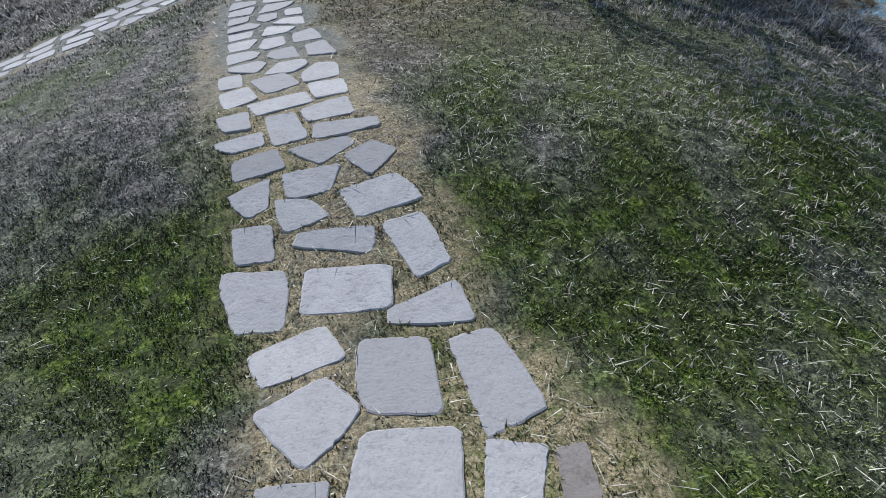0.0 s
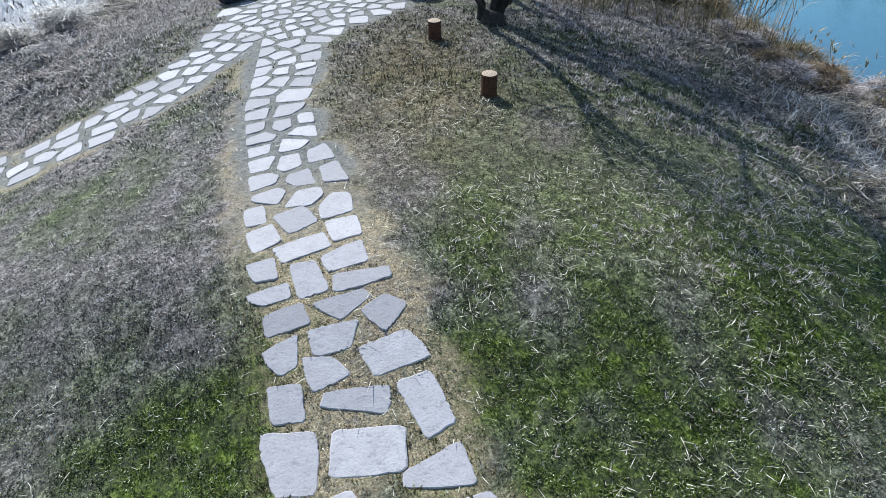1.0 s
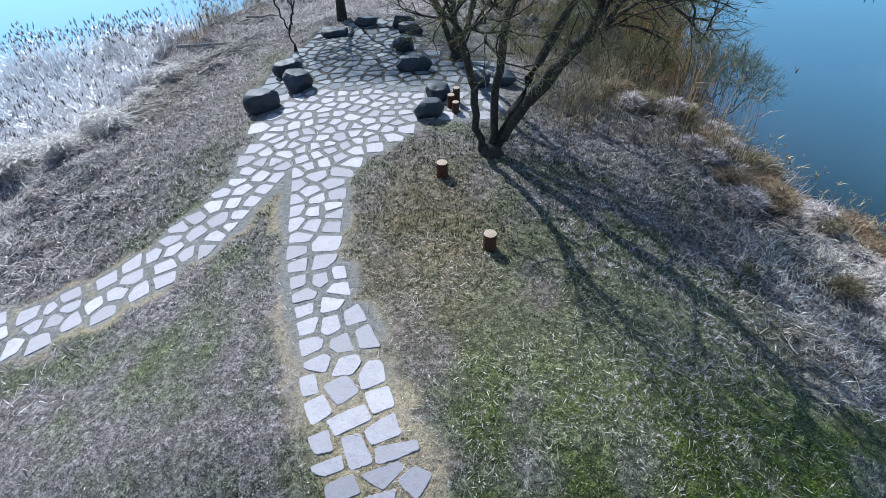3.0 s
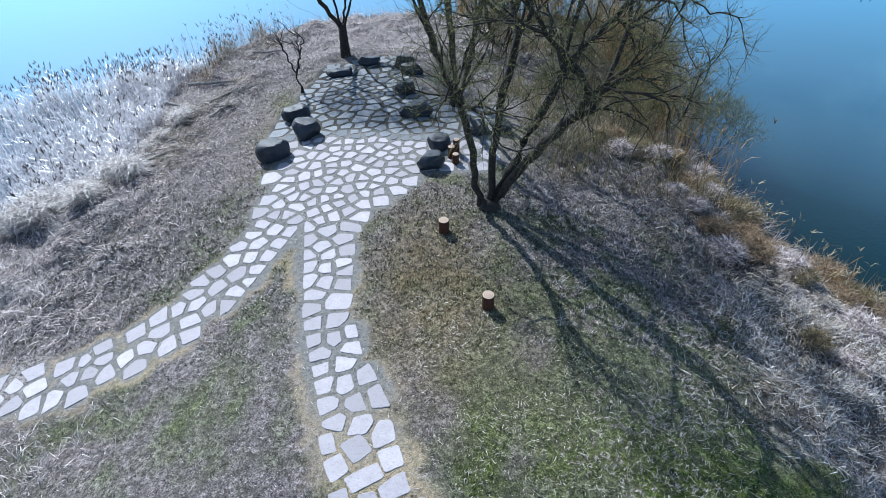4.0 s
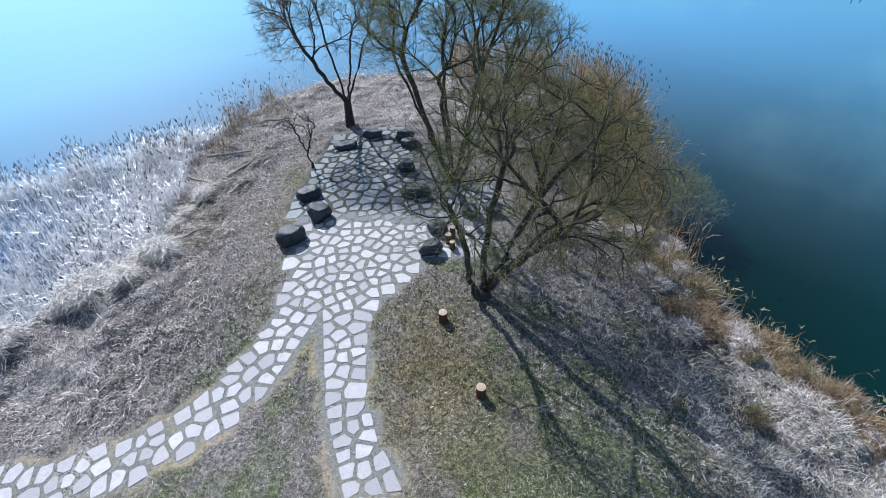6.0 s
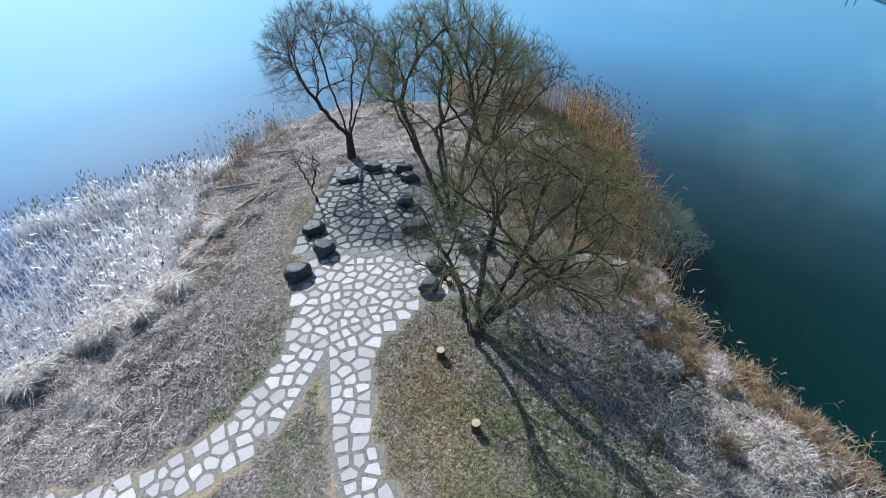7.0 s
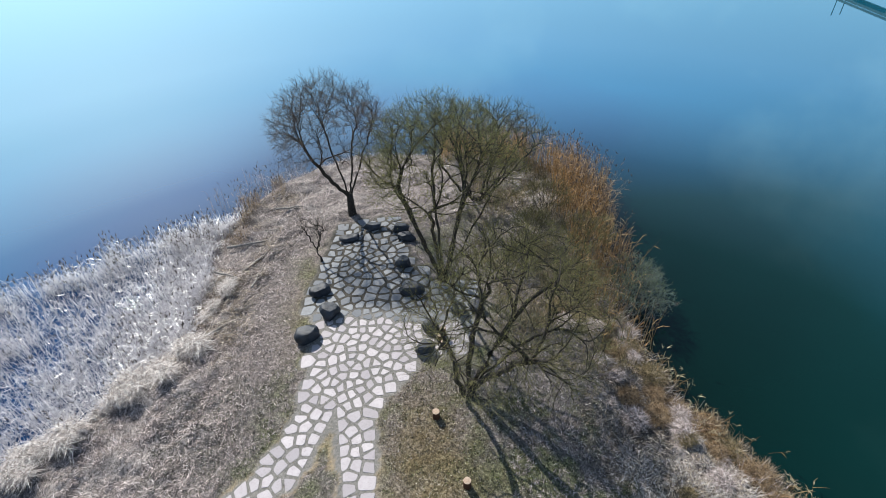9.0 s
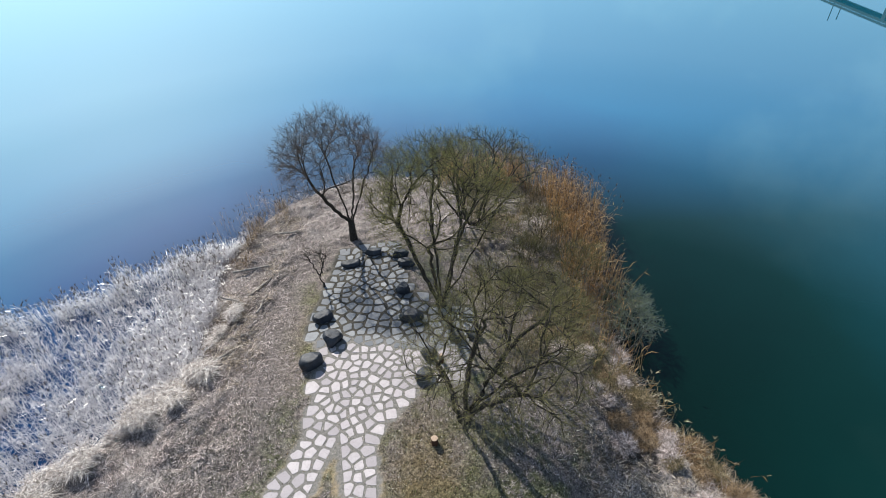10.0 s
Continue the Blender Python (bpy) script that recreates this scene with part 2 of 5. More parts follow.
def greenness(x, y):
    """0 dry straw to 1 living turf."""
    g = 0.12 + 0.82 * ease(8.2, 3.8, y) * ease(-0.7, 0.3, x) + 0.12 * ease(4.0, 1.5, y)
    g = g + 0.5 * np.exp(-((x + 2.4) ** 2 / 0.5 + (y - 2.0) ** 2 / 0.3))
    g = g + 0.45 * np.exp(-((x + 3.5) ** 2 / 0.4 + (y - 6.6) ** 2 / 0.5)) + 0.35 * np.exp(-((x + 5.6) ** 2 / 0.8 + (y - 7.9) ** 2 / 0.4))
    g = g + 0.3 * np.exp(-((x + 5.0) ** 2 / 0.15 + (y - 12.5) ** 2 / 9)) - 0.2 * ease(2.2, 3.5, x) * ease(5.0, 7.0, y)
    g = g + 0.32 * np.exp(-((x - 1.3) ** 2 / 2.0 + (y - 6.8) ** 2 / 4))
    g = g + 0.4 * np.exp(-((x - 3.8) ** 2 / 1.8 + (y - 4.8) ** 2 / 2.2)) + 0.35 * np.exp(-((x - 4.6) ** 2 / 0.8 + (y - 6.3) ** 2 / 0.8)) + 0.6 * np.exp(-((x + 6.4) ** 2 / 1.6 + (y - 4.8) ** 2 / 0.12))
    g = g - 0.45 * np.exp(-((x - 1.2) ** 2 / 0.5 + (y - 6.0) ** 2 / 0.5)) - 0.3 * np.exp(-((x - 0.7) ** 2 / 0.15 + (y - 3.0) ** 2 / 0.12))
    g = g + 1.3 * (clouds(x, y, 1.1, 21) - 0.5) + 1.1 * (clouds(x, y, 0.42, 23) - 0.5)
    g = g + 0.55 * np.exp(-((x + 1.7) ** 2 / 0.22 + (y - 1.9) ** 2 / 0.4))
    g = g + 0.3 * np.exp(-((x + 1.2) ** 2 / 0.1 + (y - 2.6) ** 2 / 1.6))
    g = g + 0.22 * ease(3.6, 1.6, y) * ease(-0.9, -1.5, x)
    # greyer turf here, a veil of haze put into its colour
    g = g - 0.4 * np.exp(-((x - 3.3) ** 2 / 1.3 + (y - 2.2) ** 2 / 1.2))
    g = np.minimum(g, 1.0 - 0.4 * ease(3.2, 5.5, y))
    g = g * ease(-9.5, -6.0, x) * (1 - 0.8 * ease(-4.9, -6.3, x) * ease(7.6, 8.8, y)) * ease(6.5, 4.5, x) * ease(20, 16, y)
    return np.clip(g, 0, 1)


# ---- mesh helpers ----
def raw_mesh(name, verts, loops, sizes, materials, smooth=False, attrs=None, slots=None):
    me = bpy.data.meshes.new(name)
    verts, loops, sizes = np.asarray(verts, np.float32), np.asarray(loops, np.int32).ravel(), np.asarray(sizes, np.int32)
    me.vertices.add(len(verts))
    me.vertices.foreach_set("co", verts.ravel())
    me.loops.add(len(loops))
    me.loops.foreach_set("vertex_index", loops)
    me.polygons.add(len(sizes))
    me.polygons.foreach_set("loop_start", np.concatenate([[0], np.cumsum(sizes)[:-1]]).astype(np.int32))
    if slots is not None:
        me.polygons.foreach_set("material_index", np.asarray(slots, np.int32))
    me.update(calc_edges=True)
    me.polygons.foreach_set("use_smooth", np.full(len(sizes), smooth))
    for key, values in (attrs or {}).items():
        me.attributes.new(key, "FLOAT", "POINT").data.foreach_set("value", np.asarray(values, np.float32))
    for m in materials if isinstance(materials, (list, tuple)) else [materials]:
        me.materials.append(m)
    return me


def part(name, bm, material, parent, label=""):
    me = bpy.data.meshes.new(name)
    bm.to_mesh(me)
    bm.free()
    me.materials.append(material)
    ob = new(name, me)
    ob.parent = parent
    return tagged(ob, label)


def part_raw(name, me, parent, label=""):
    ob = new(name, me)
    ob.parent = parent
    return tagged(ob, label)


def thing(name, x, y, z, label, category, group="", kind="", turn=0):
    ob = new(name)
    ob.matrix_basis = pose(x, y, z, 0, 0, turn)
    return tagged(ob, label, category, group, kind)


# ---- materials ----
class Nodes:
    def __init__(self, name):
        self.mat = bpy.data.materials.new(name)
        self.mat.use_nodes = True
        self.t = self.mat.node_tree
        self.bsdf = self.t.nodes["Principled BSDF"]

    def add(self, kind, **values):
        n = self.t.nodes.new(kind)
        for key, v in values.items():
            n.inputs[key.replace("_", " ")].default_value = v
        return n

    def link(self, a, b):
        self.t.links.new(a, b)

    def noise(self, scale, detail=4.0, rough=0.6, space="Object"):
        co = self.t.nodes.new("ShaderNodeTexCoord")
        n = self.add("ShaderNodeTexNoise", Scale=scale, Detail=detail, Roughness=rough)
        self.link(co.outputs[space], n.inputs["Vector"])
        return n.outputs["Fac"]

    def place_noise(self, scale, detail=4.0, rough=0.6):
        g = self.t.nodes.new("ShaderNodeNewGeometry")
        n = self.add("ShaderNodeTexNoise", Scale=scale, Detail=detail, Roughness=rough)
        self.link(g.outputs["Position"], n.inputs["Vector"])
        return n.outputs["Fac"]

    def ramp(self, fac, stops):
        r = self.t.nodes.new("ShaderNodeValToRGB")
        while len(r.color_ramp.elements) < len(stops):
            r.color_ramp.elements.new(0.5)
        for e, (at, c) in zip(r.color_ramp.elements, stops):
            e.position, e.color = at, (*c, 1)
        self.link(fac, r.inputs[0])
        return r.outputs[0]

    def mix(self, fac, a, b, how="MIX"):
        m = self.t.nodes.new("ShaderNodeMix")
        m.data_type, m.blend_type = "RGBA", how
        for value, slot in ((fac, 0), (a, 6), (b, 7)):
            if isinstance(value, (int, float)):
                m.inputs[slot].default_value = value
            elif isinstance(value, tuple):
                m.inputs[slot].default_value = (*value, 1)
            else:
                self.link(value, m.inputs[slot])
        return m.outputs[2]

    def math(self, how, a, b):
        m = self.t.nodes.new("ShaderNodeMath")
        m.operation = how
        for value, slot in ((a, 0), (b, 1)):
            if isinstance(value, (int, float)):
                m.inputs[slot].default_value = value
            else:
                self.link(value, m.inputs[slot])
        return m.outputs[0]

    def attr(self, name):
        a = self.t.nodes.new("ShaderNodeAttribute")
        a.attribute_name = name
        return a.outputs["Fac"]

    def island(self):
        return self.t.nodes.new("ShaderNodeNewGeometry").outputs["Random Per Island"]

    def random(self):
        return self.t.nodes.new("ShaderNodeObjectInfo").outputs["Random"]

    def bump(self, height, strength, distance):
        b = self.add("ShaderNodeBump", Strength=strength, Distance=distance)
        self.link(height, b.inputs["Height"])
        self.link(b.outputs[0], self.bsdf.inputs["Normal"])

    def done(self, colour, rough=0.8, spec=0.3, metal=0.0):
        if isinstance(colour, tuple):
            self.bsdf.inputs["Base Color"].default_value = (*colour, 1)
        else:
            self.link(colour, self.bsdf.inputs["Base Color"])
        if isinstance(rough, (int, float)):
            self.bsdf.inputs["Roughness"].default_value = rough
        else:
            self.link(rough, self.bsdf.inputs["Roughness"])
        self.bsdf.inputs["Specular IOR Level"].default_value = spec
        self.bsdf.inputs["Metallic"].default_value = metal
        return self.mat


def ground_material():
    n = Nodes("turf_and_soil")
    fine = n.math("ADD", n.math("MULTIPLY", n.place_noise(40, 5, 0.75), 0.6), n.math("MULTIPLY", n.place_noise(13, 4, 0.7), 0.4))
    mid = n.place_noise(5, 4, 0.65)
    dry = n.ramp(fine, [(0.4, (0.02, 0.016, 0.015)), (0.5, (0.14, 0.118, 0.112)), (0.6, (0.42, 0.368, 0.355))])
    green = n.ramp(fine, [(0.4, (0.008, 0.012, 0.002)), (0.5, (0.046, 0.07, 0.006)), (0.61, (0.21, 0.25, 0.05))])
    turf = n.mix(n.attr("green"), dry, green)
    turf = n.mix(n.ramp(mid, [(0.42, (0, 0, 0)), (0.68, (0.6, 0.6, 0.6))]), turf, (0.075, 0.066, 0.055))
    turf = n.mix(n.attr("worn"), turf, n.ramp(fine, [(0.4, (0.022, 0.016, 0.008)), (0.5, (0.11, 0.082, 0.042)), (0.61, (0.32, 0.25, 0.15))]))
    sand = n.ramp(n.place_noise(70, 4, 0.75), [(0.32, (0.1, 0.075, 0.045)), (0.5, (0.34, 0.26, 0.16)), (0.66, (0.62, 0.5, 0.33))])
    turf = n.mix(n.math("MULTIPLY", n.attr("sand"), n.ramp(n.place_noise(16, 5, 0.7), [(0.36, (0.15, 0.15, 0.15)), (0.56, (1, 1, 1))])), turf, sand)
    turf = n.mix(n.attr("grit"), turf, n.ramp(fine, [(0.35, (0.06, 0.057, 0.052)), (0.65, (0.27, 0.255, 0.235))]))
    joint = n.ramp(fine, [(0.35, (0.02, 0.019, 0.016)), (0.65, (0.1, 0.09, 0.075))])
    turf = n.mix(n.attr("joint"), turf, joint)
    turf = n.mix(n.attr("bank"), turf, n.ramp(fine, [(0.42, (0.03, 0.025, 0.022)), (0.6, (0.42, 0.375, 0.35))]))
    mud = n.ramp(fine, [(0.3, (0.02, 0.02, 0.016)), (0.7, (0.09, 0.08, 0.06))])
    n.bump(fine, 0.9, 0.03)
    return n.done(n.mix(n.attr("mud"), turf, mud), 0.92, 0.15)


def water_material():
    n = Nodes("lake_water")
    g = n.t.nodes.new("ShaderNodeNewGeometry")
    m = n.add("ShaderNodeMapping")
    m.inputs["Scale"].default_value = (1.0, 1.7, 1.0)
    n.link(g.outputs["Position"], m.inputs["Vector"])
    a = n.add("ShaderNodeTexNoise", Scale=6.0, Detail=3.0, Roughness=0.6)
    c = n.add("ShaderNodeTexNoise", Scale=17.0, Detail=2.0, Roughness=0.5)
    n.link(m.outputs[0], a.inputs["Vector"])
    n.link(m.outputs[0], c.inputs["Vector"])
    # green round the spit; further out the reflected sky's blue is painted in
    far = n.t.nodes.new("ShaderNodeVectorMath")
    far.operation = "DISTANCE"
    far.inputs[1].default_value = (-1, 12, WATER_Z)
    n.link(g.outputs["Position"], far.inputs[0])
    outward = n.math("ADD", n.math("DIVIDE", far.outputs["Value"], 60.0), n.math("MULTIPLY", n.math("SUBTRACT", n.place_noise(0.09, 4, 0.6), 0.5), 0.13))
    # ripples in the shallows, a calm mirror further out
    b = n.add("ShaderNodeBump", Strength=0.75, Distance=0.03)
    calm = n.ramp(outward, [(0.19, (1, 1, 1)), (0.206, (0.04, 0.04, 0.04)), (0.5, (0.012, 0.012, 0.012))])
    split = n.t.nodes.new("ShaderNodeSeparateXYZ")
    n.link(g.outputs["Position"], split.inputs[0])
    west = n.ramp(n.math("DIVIDE", split.outputs["X"], -12.0), [(0.0, (0, 0, 0)), (1.0, (1, 1, 1))])
    calm = n.math("MULTIPLY", calm, n.math("ADD", 0.15, n.math("MULTIPLY", west, 0.85)))
    n.link(n.math("MULTIPLY", calm, n.math("ADD", a.outputs["Fac"], n.math("MULTIPLY", c.outputs["Fac"], 0.6))), b.inputs["Height"])
    n.link(b.outputs[0], n.bsdf.inputs["Normal"])
    colour = n.ramp(outward, [(0.12, (0.001, 0.006, 0.004)), (0.26, (0.0012, 0.017, 0.0145)), (0.36, (0.002, 0.034, 0.041)), (0.55, (0.003, 0.062, 0.092)), (0.9, (0.004, 0.07, 0.1))])
    # a bluer painted sky reflection to the west and north
    blue = n.ramp(outward, [(0.12, (0.003, 0.01, 0.045)), (0.27, (0.003, 0.042, 0.135)), (0.42, (0.003, 0.095, 0.19)), (0.6, (0.005, 0.085, 0.15)), (0.9, (0.006, 0.09, 0.14))])
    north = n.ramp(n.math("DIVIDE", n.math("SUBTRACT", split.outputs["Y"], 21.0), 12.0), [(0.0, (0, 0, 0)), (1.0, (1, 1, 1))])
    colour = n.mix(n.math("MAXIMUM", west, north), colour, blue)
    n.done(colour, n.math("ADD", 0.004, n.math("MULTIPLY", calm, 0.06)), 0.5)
    # the mirror strengthens towards grazing sight
    lw = n.add("ShaderNodeLayerWeight", Blend=0.5)
    n.link(n.ramp(lw.outputs["Facing"], [(0.25, (0.025, 0.025, 0.025)), (0.4, (0.035, 0.035, 0.035)), (0.5, (0.13, 0.13, 0.13)), (0.58, (0.45, 0.45, 0.45)), (0.66, (0.72, 0.72, 0.72)), (0.76, (0.86, 0.86, 0.86)), (0.88, (1, 1, 1))]), n.bsdf.inputs["Specular IOR Level"])
    n.bsdf.inputs["IOR"].default_value = 3.6
    n.bsdf.inputs["Specular Tint"].default_value = (0.76, 0.99, 1.0, 1)
    return n.mat


def stone_material(name, tones, dull, pit):
    n = Nodes(name)
    fine = n.place_noise(55, 5, 0.7)
    mid = n.place_noise(7, 4, 0.6)
    tone = n.ramp(n.random(), tones)
    c = n.mix(n.ramp(mid, [(0.35, (0, 0, 0)), (0.75, (0.55, 0.55, 0.55))]), tone, dull)
    c = n.mix(n.ramp(fine, [(0.3, (0.4, 0.4, 0.4)), (0.5, (0, 0, 0))]), c, pit)
    # short chisel marks and chipped hollows
    g = n.t.nodes.new("ShaderNodeNewGeometry")
    m = n.add("ShaderNodeMapping")
    m.inputs["Scale"].default_value, m.inputs["Rotation"].default_value = (1.0, 1.7, 1.0), (0, 0, 0.5)
    n.link(g.outputs["Position"], m.inputs["Vector"])
    chip = n.add("ShaderNodeTexNoise", Scale=17.0, Detail=4.0, Roughness=0.65)
    n.link(m.outputs[0], chip.inputs["Vector"])
    c = n.mix(n.ramp(chip.outputs["Fac"], [(0.34, (0.4, 0.4, 0.4)), (0.44, (0, 0, 0))]), c, pit)
    n.bump(n.math("ADD", n.math("ADD", fine, n.math("MULTIPLY", chip.outputs["Fac"], 0.8)), n.math("MULTIPLY", mid, 1.5)), 0.45, 0.011)
    return n.done(c, 0.85, 0.25)


def blade_material(name, dry, green, rough=0.75, through_light=0.25, flecks=0.7, gloss=0.25):
    n = Nodes(name)
    r = n.island()
    d = n.ramp(r, dry)
    c = n.mix(n.attr("green"), d, n.ramp(r, green)) if green else d
    c = n.mix(n.math("MULTIPLY", n.place_noise(3, 3), 0.35), c, (0.5, 0.5, 0.5), "MULTIPLY")
    patch = n.math("ADD", n.math("MULTIPLY", n.place_noise(9, 3, 0.6), 0.45), n.math("MULTIPLY", n.place_noise(24, 3, 0.6), 0.55))
    lo = 1 - 0.75 * flecks
    c = n.mix(1.0, c, n.ramp(patch, [(0.42, (lo, lo, lo)), (0.52, (0.95, 0.95, 0.95)), (0.61, (1 + 0.5 * flecks,) * 3)]), "MULTIPLY")
    n.done(c, rough, gloss)
    if through_light:
        tr = n.t.nodes.new("ShaderNodeBsdfTranslucent")
        n.link(c, tr.inputs[0])
        mx = n.t.nodes.new("ShaderNodeMixShader")
        mx.inputs[0].default_value = through_light
        n.link(n.bsdf.outputs[0], mx.inputs[1])
        n.link(tr.outputs[0], mx.inputs[2])
        n.link(mx.outputs[0], n.t.nodes["Material Output"].inputs[0])
    return n.mat


def bark_material(name, dark, light, scale=14):
    n = Nodes(name)
    f = n.place_noise(scale, 5, 0.7)
    n.bump(f, 0.8, 0.02)
    return n.done(n.ramp(f, [(0.3, dark), (0.7, light)]), 0.9, 0.2)


def rock_material():
    n = Nodes("charcoal_boulder")
    f = n.noise(9, 6, 0.7)
    g = n.noise(2.2, 4, 0.6)
    c = n.mix(n.ramp(g, [(0.4, (0, 0, 0)), (0.7, (0.7, 0.7, 0.7))]), n.ramp(f, [(0.3, (0.006, 0.008, 0.012)), (0.7, (0.024, 0.029, 0.039))]), (0.036, 0.044, 0.062))
    n.bump(f, 0.7, 0.03)
    return n.done(c, n.ramp(f, [(0.3, (0.42, 0.42, 0.42)), (0.7, (0.66, 0.66, 0.66))]), 0.32)


M_GROUND, M_WATER, M_ROCK = ground_material(), water_material(), rock_material()
M_STONE = stone_material("pale_flagstone", [(0.0, (0.3, 0.275, 0.283)), (0.5, (0.385, 0.352, 0.36)), (1.0, (0.48, 0.437, 0.44))], (0.3, 0.268, 0.272), (0.19, 0.176, 0.18))
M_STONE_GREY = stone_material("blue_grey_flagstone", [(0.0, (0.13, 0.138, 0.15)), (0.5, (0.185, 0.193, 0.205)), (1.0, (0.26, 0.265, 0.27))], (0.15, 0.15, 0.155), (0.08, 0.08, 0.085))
M_STONE_BROWN = stone_material("rough_brown_stone", [(0.0, (0.24, 0.2, 0.19)), (1.0, (0.26, 0.22, 0.2))], (0.14, 0.11, 0.09), (0.08, 0.07, 0.06))
M_TURF = blade_material("turf_blades", [(0.0, (0.022, 0.018, 0.015)), (0.5, (0.16, 0.141, 0.134)), (0.85, (0.405, 0.368, 0.358)), (1.0, (0.78, 0.72, 0.7))],
                        [(0.0, (0.018, 0.024, 0.004)), (0.6, (0.108, 0.148, 0.017)), (0.86, (0.26, 0.3, 0.075)), (1.0, (0.7, 0.66, 0.5))], flecks=1.0)
M_STRAW = blade_material("loose_straw", [(0.0, (0.38, 0.33, 0.25)), (1.0, (0.68, 0.62, 0.52))], None, 0.6, 0.1)
M_THATCH = blade_material("sandy_thatch", [(0.0, (0.05, 0.034, 0.016)), (0.5, (0.19, 0.135, 0.064)), (1.0, (0.48, 0.37, 0.21))], [(0.0, (0.03, 0.045, 0.01)), (1.0, (0.2, 0.22, 0.08))])
M_WORN = blade_material("worn_brown_turf", [(0.0, (0.026, 0.019, 0.009)), (0.5, (0.125, 0.093, 0.047)), (0.86, (0.29, 0.23, 0.13)), (1.0, (0.66, 0.58, 0.44))], [(0.0, (0.02, 0.022, 0.005)), (0.6, (0.1, 0.105, 0.02)), (1.0, (0.3, 0.28, 0.12))], flecks=1.0)
M_MAT = blade_material("matted_dry_reed", [(0.0, (0.07, 0.054, 0.047)), (0.45, (0.48, 0.39, 0.36)), (1.0, (0.9, 0.81, 0.77))], None)
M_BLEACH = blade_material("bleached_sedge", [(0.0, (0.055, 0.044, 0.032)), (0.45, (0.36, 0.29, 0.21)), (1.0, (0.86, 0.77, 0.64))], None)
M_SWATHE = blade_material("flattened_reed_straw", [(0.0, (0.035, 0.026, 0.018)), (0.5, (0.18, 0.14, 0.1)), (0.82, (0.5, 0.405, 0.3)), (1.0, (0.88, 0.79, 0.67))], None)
M_REED = blade_material("pale_reed", [(0.0, (0.45, 0.43, 0.45)), (0.5, (0.78, 0.75, 0.78)), (1.0, (0.92, 0.9, 0.92))], None, 0.28, 0.6, 0.35, 1.0)
M_TALL = blade_material("thin_brown_violet_reed", [(0.0, (0.16, 0.1, 0.07)), (0.5, (0.4, 0.3, 0.26)), (1.0, (0.72, 0.64, 0.62))], None, 0.6, 0.4)
M_RUST = blade_material("rust_brown_reed", [(0.0, (0.13, 0.068, 0.026)), (0.5, (0.42, 0.235, 0.09)), (1.0, (0.66, 0.45, 0.24))], None, 0.7, 0.3)
M_PALE = blade_material("pale_tussock", [(0.0, (0.32, 0.27, 0.24)), (0.5, (0.7, 0.635, 0.59)), (1.0, (0.93, 0.88, 0.84))], None, 0.7, 0.3)
M_BRUSH = blade_material("olive_brown_brush", [(0.0, (0.06, 0.05, 0.025)), (0.4, (0.17, 0.14, 0.065)), (0.75, (0.3, 0.22, 0.12)), (1.0, (0.5, 0.41, 0.28))], None, 0.7, 0.3)
M_TAWNY = blade_material("tawny_sedge", [(0.0, (0.08, 0.05, 0.028)), (0.5, (0.25, 0.165, 0.09)), (1.0, (0.48, 0.36, 0.23))], None, 0.7, 0.3)
M_PLUME_PALE = blade_material("cream_seed_head", [(0.0, (0.3, 0.24, 0.14)), (1.0, (0.6, 0.5, 0.33))], None)
M_PLUME = blade_material("dark_reed_plume", [(0.0, (0.05, 0.04, 0.035)), (1.0, (0.16, 0.13, 0.11))], None)
M_BARK = bark_material("willow_bark", (0.01, 0.009, 0.008), (0.056, 0.047, 0.04))
M_TWIG = bark_material("willow_twig", (0.065, 0.06, 0.03), (0.21, 0.19, 0.09), 5)
M_TWIG_RED = bark_material("bare_reddish_twig", (0.06, 0.046, 0.037), (0.2, 0.15, 0.115), 5)
M_TWIG_GREY = bark_material("grey_green_twig", (0.06, 0.075, 0.066), (0.2, 0.23, 0.2), 5)
M_BUD = blade_material("opening_leaf", [(0.0, (0.11, 0.125, 0.028)), (0.5, (0.25, 0.25, 0.06)), (1.0, (0.4, 0.35, 0.12))], None, 0.6, 0.4)
M_BUD_RUST = blade_material("rusty_catkin", [(0.0, (0.12, 0.07, 0.035)), (0.5, (0.26, 0.16, 0.08)), (1.0, (0.36, 0.25, 0.13))], None, 0.6, 0.4)
M_BUD_LIME = blade_material("yellow_green_leaf_tip", [(0.0, (0.12, 0.15, 0.05)), (0.5, (0.24, 0.27, 0.1)), (1.0, (0.36, 0.36, 0.14))], None, 0.6, 0.4)
M_LOG_BARK = bark_material("stump_bark", (0.025, 0.012, 0.008), (0.1, 0.045, 0.025), 30)
M_DRIFT = bark_material("grey_driftwood", (0.12, 0.105, 0.09), (0.42, 0.38, 0.34), 12)
M_DARKWOOD = bark_material("weathered_dark_timber", (0.025, 0.023, 0.022), (0.09, 0.085, 0.08), 12)


def cut_wood():
    n = Nodes("sawn_end_grain")
    co = n.t.nodes.new("ShaderNodeTexCoord")
    w = n.add("ShaderNodeTexWave", Scale=9.0, Distortion=2.0)
    w.wave_type, w.rings_direction = "RINGS", "Z"
    n.link(co.outputs["Object"], w.inputs["Vector"])
    return n.done(n.ramp(w.outputs["Fac"], [(0.2, (0.27, 0.19, 0.135)), (0.8, (0.44, 0.34, 0.26))]), 0.8, 0.2)


M_CUT = cut_wood()

# ---- ground, water ----
def axis(lo, hi, step):
    out = [0.5 * 1.9 ** k for k in range(13)]
    return np.concatenate([lo - np.array(out[::-1]), np.arange(lo, hi, step), hi + np.array(out)])


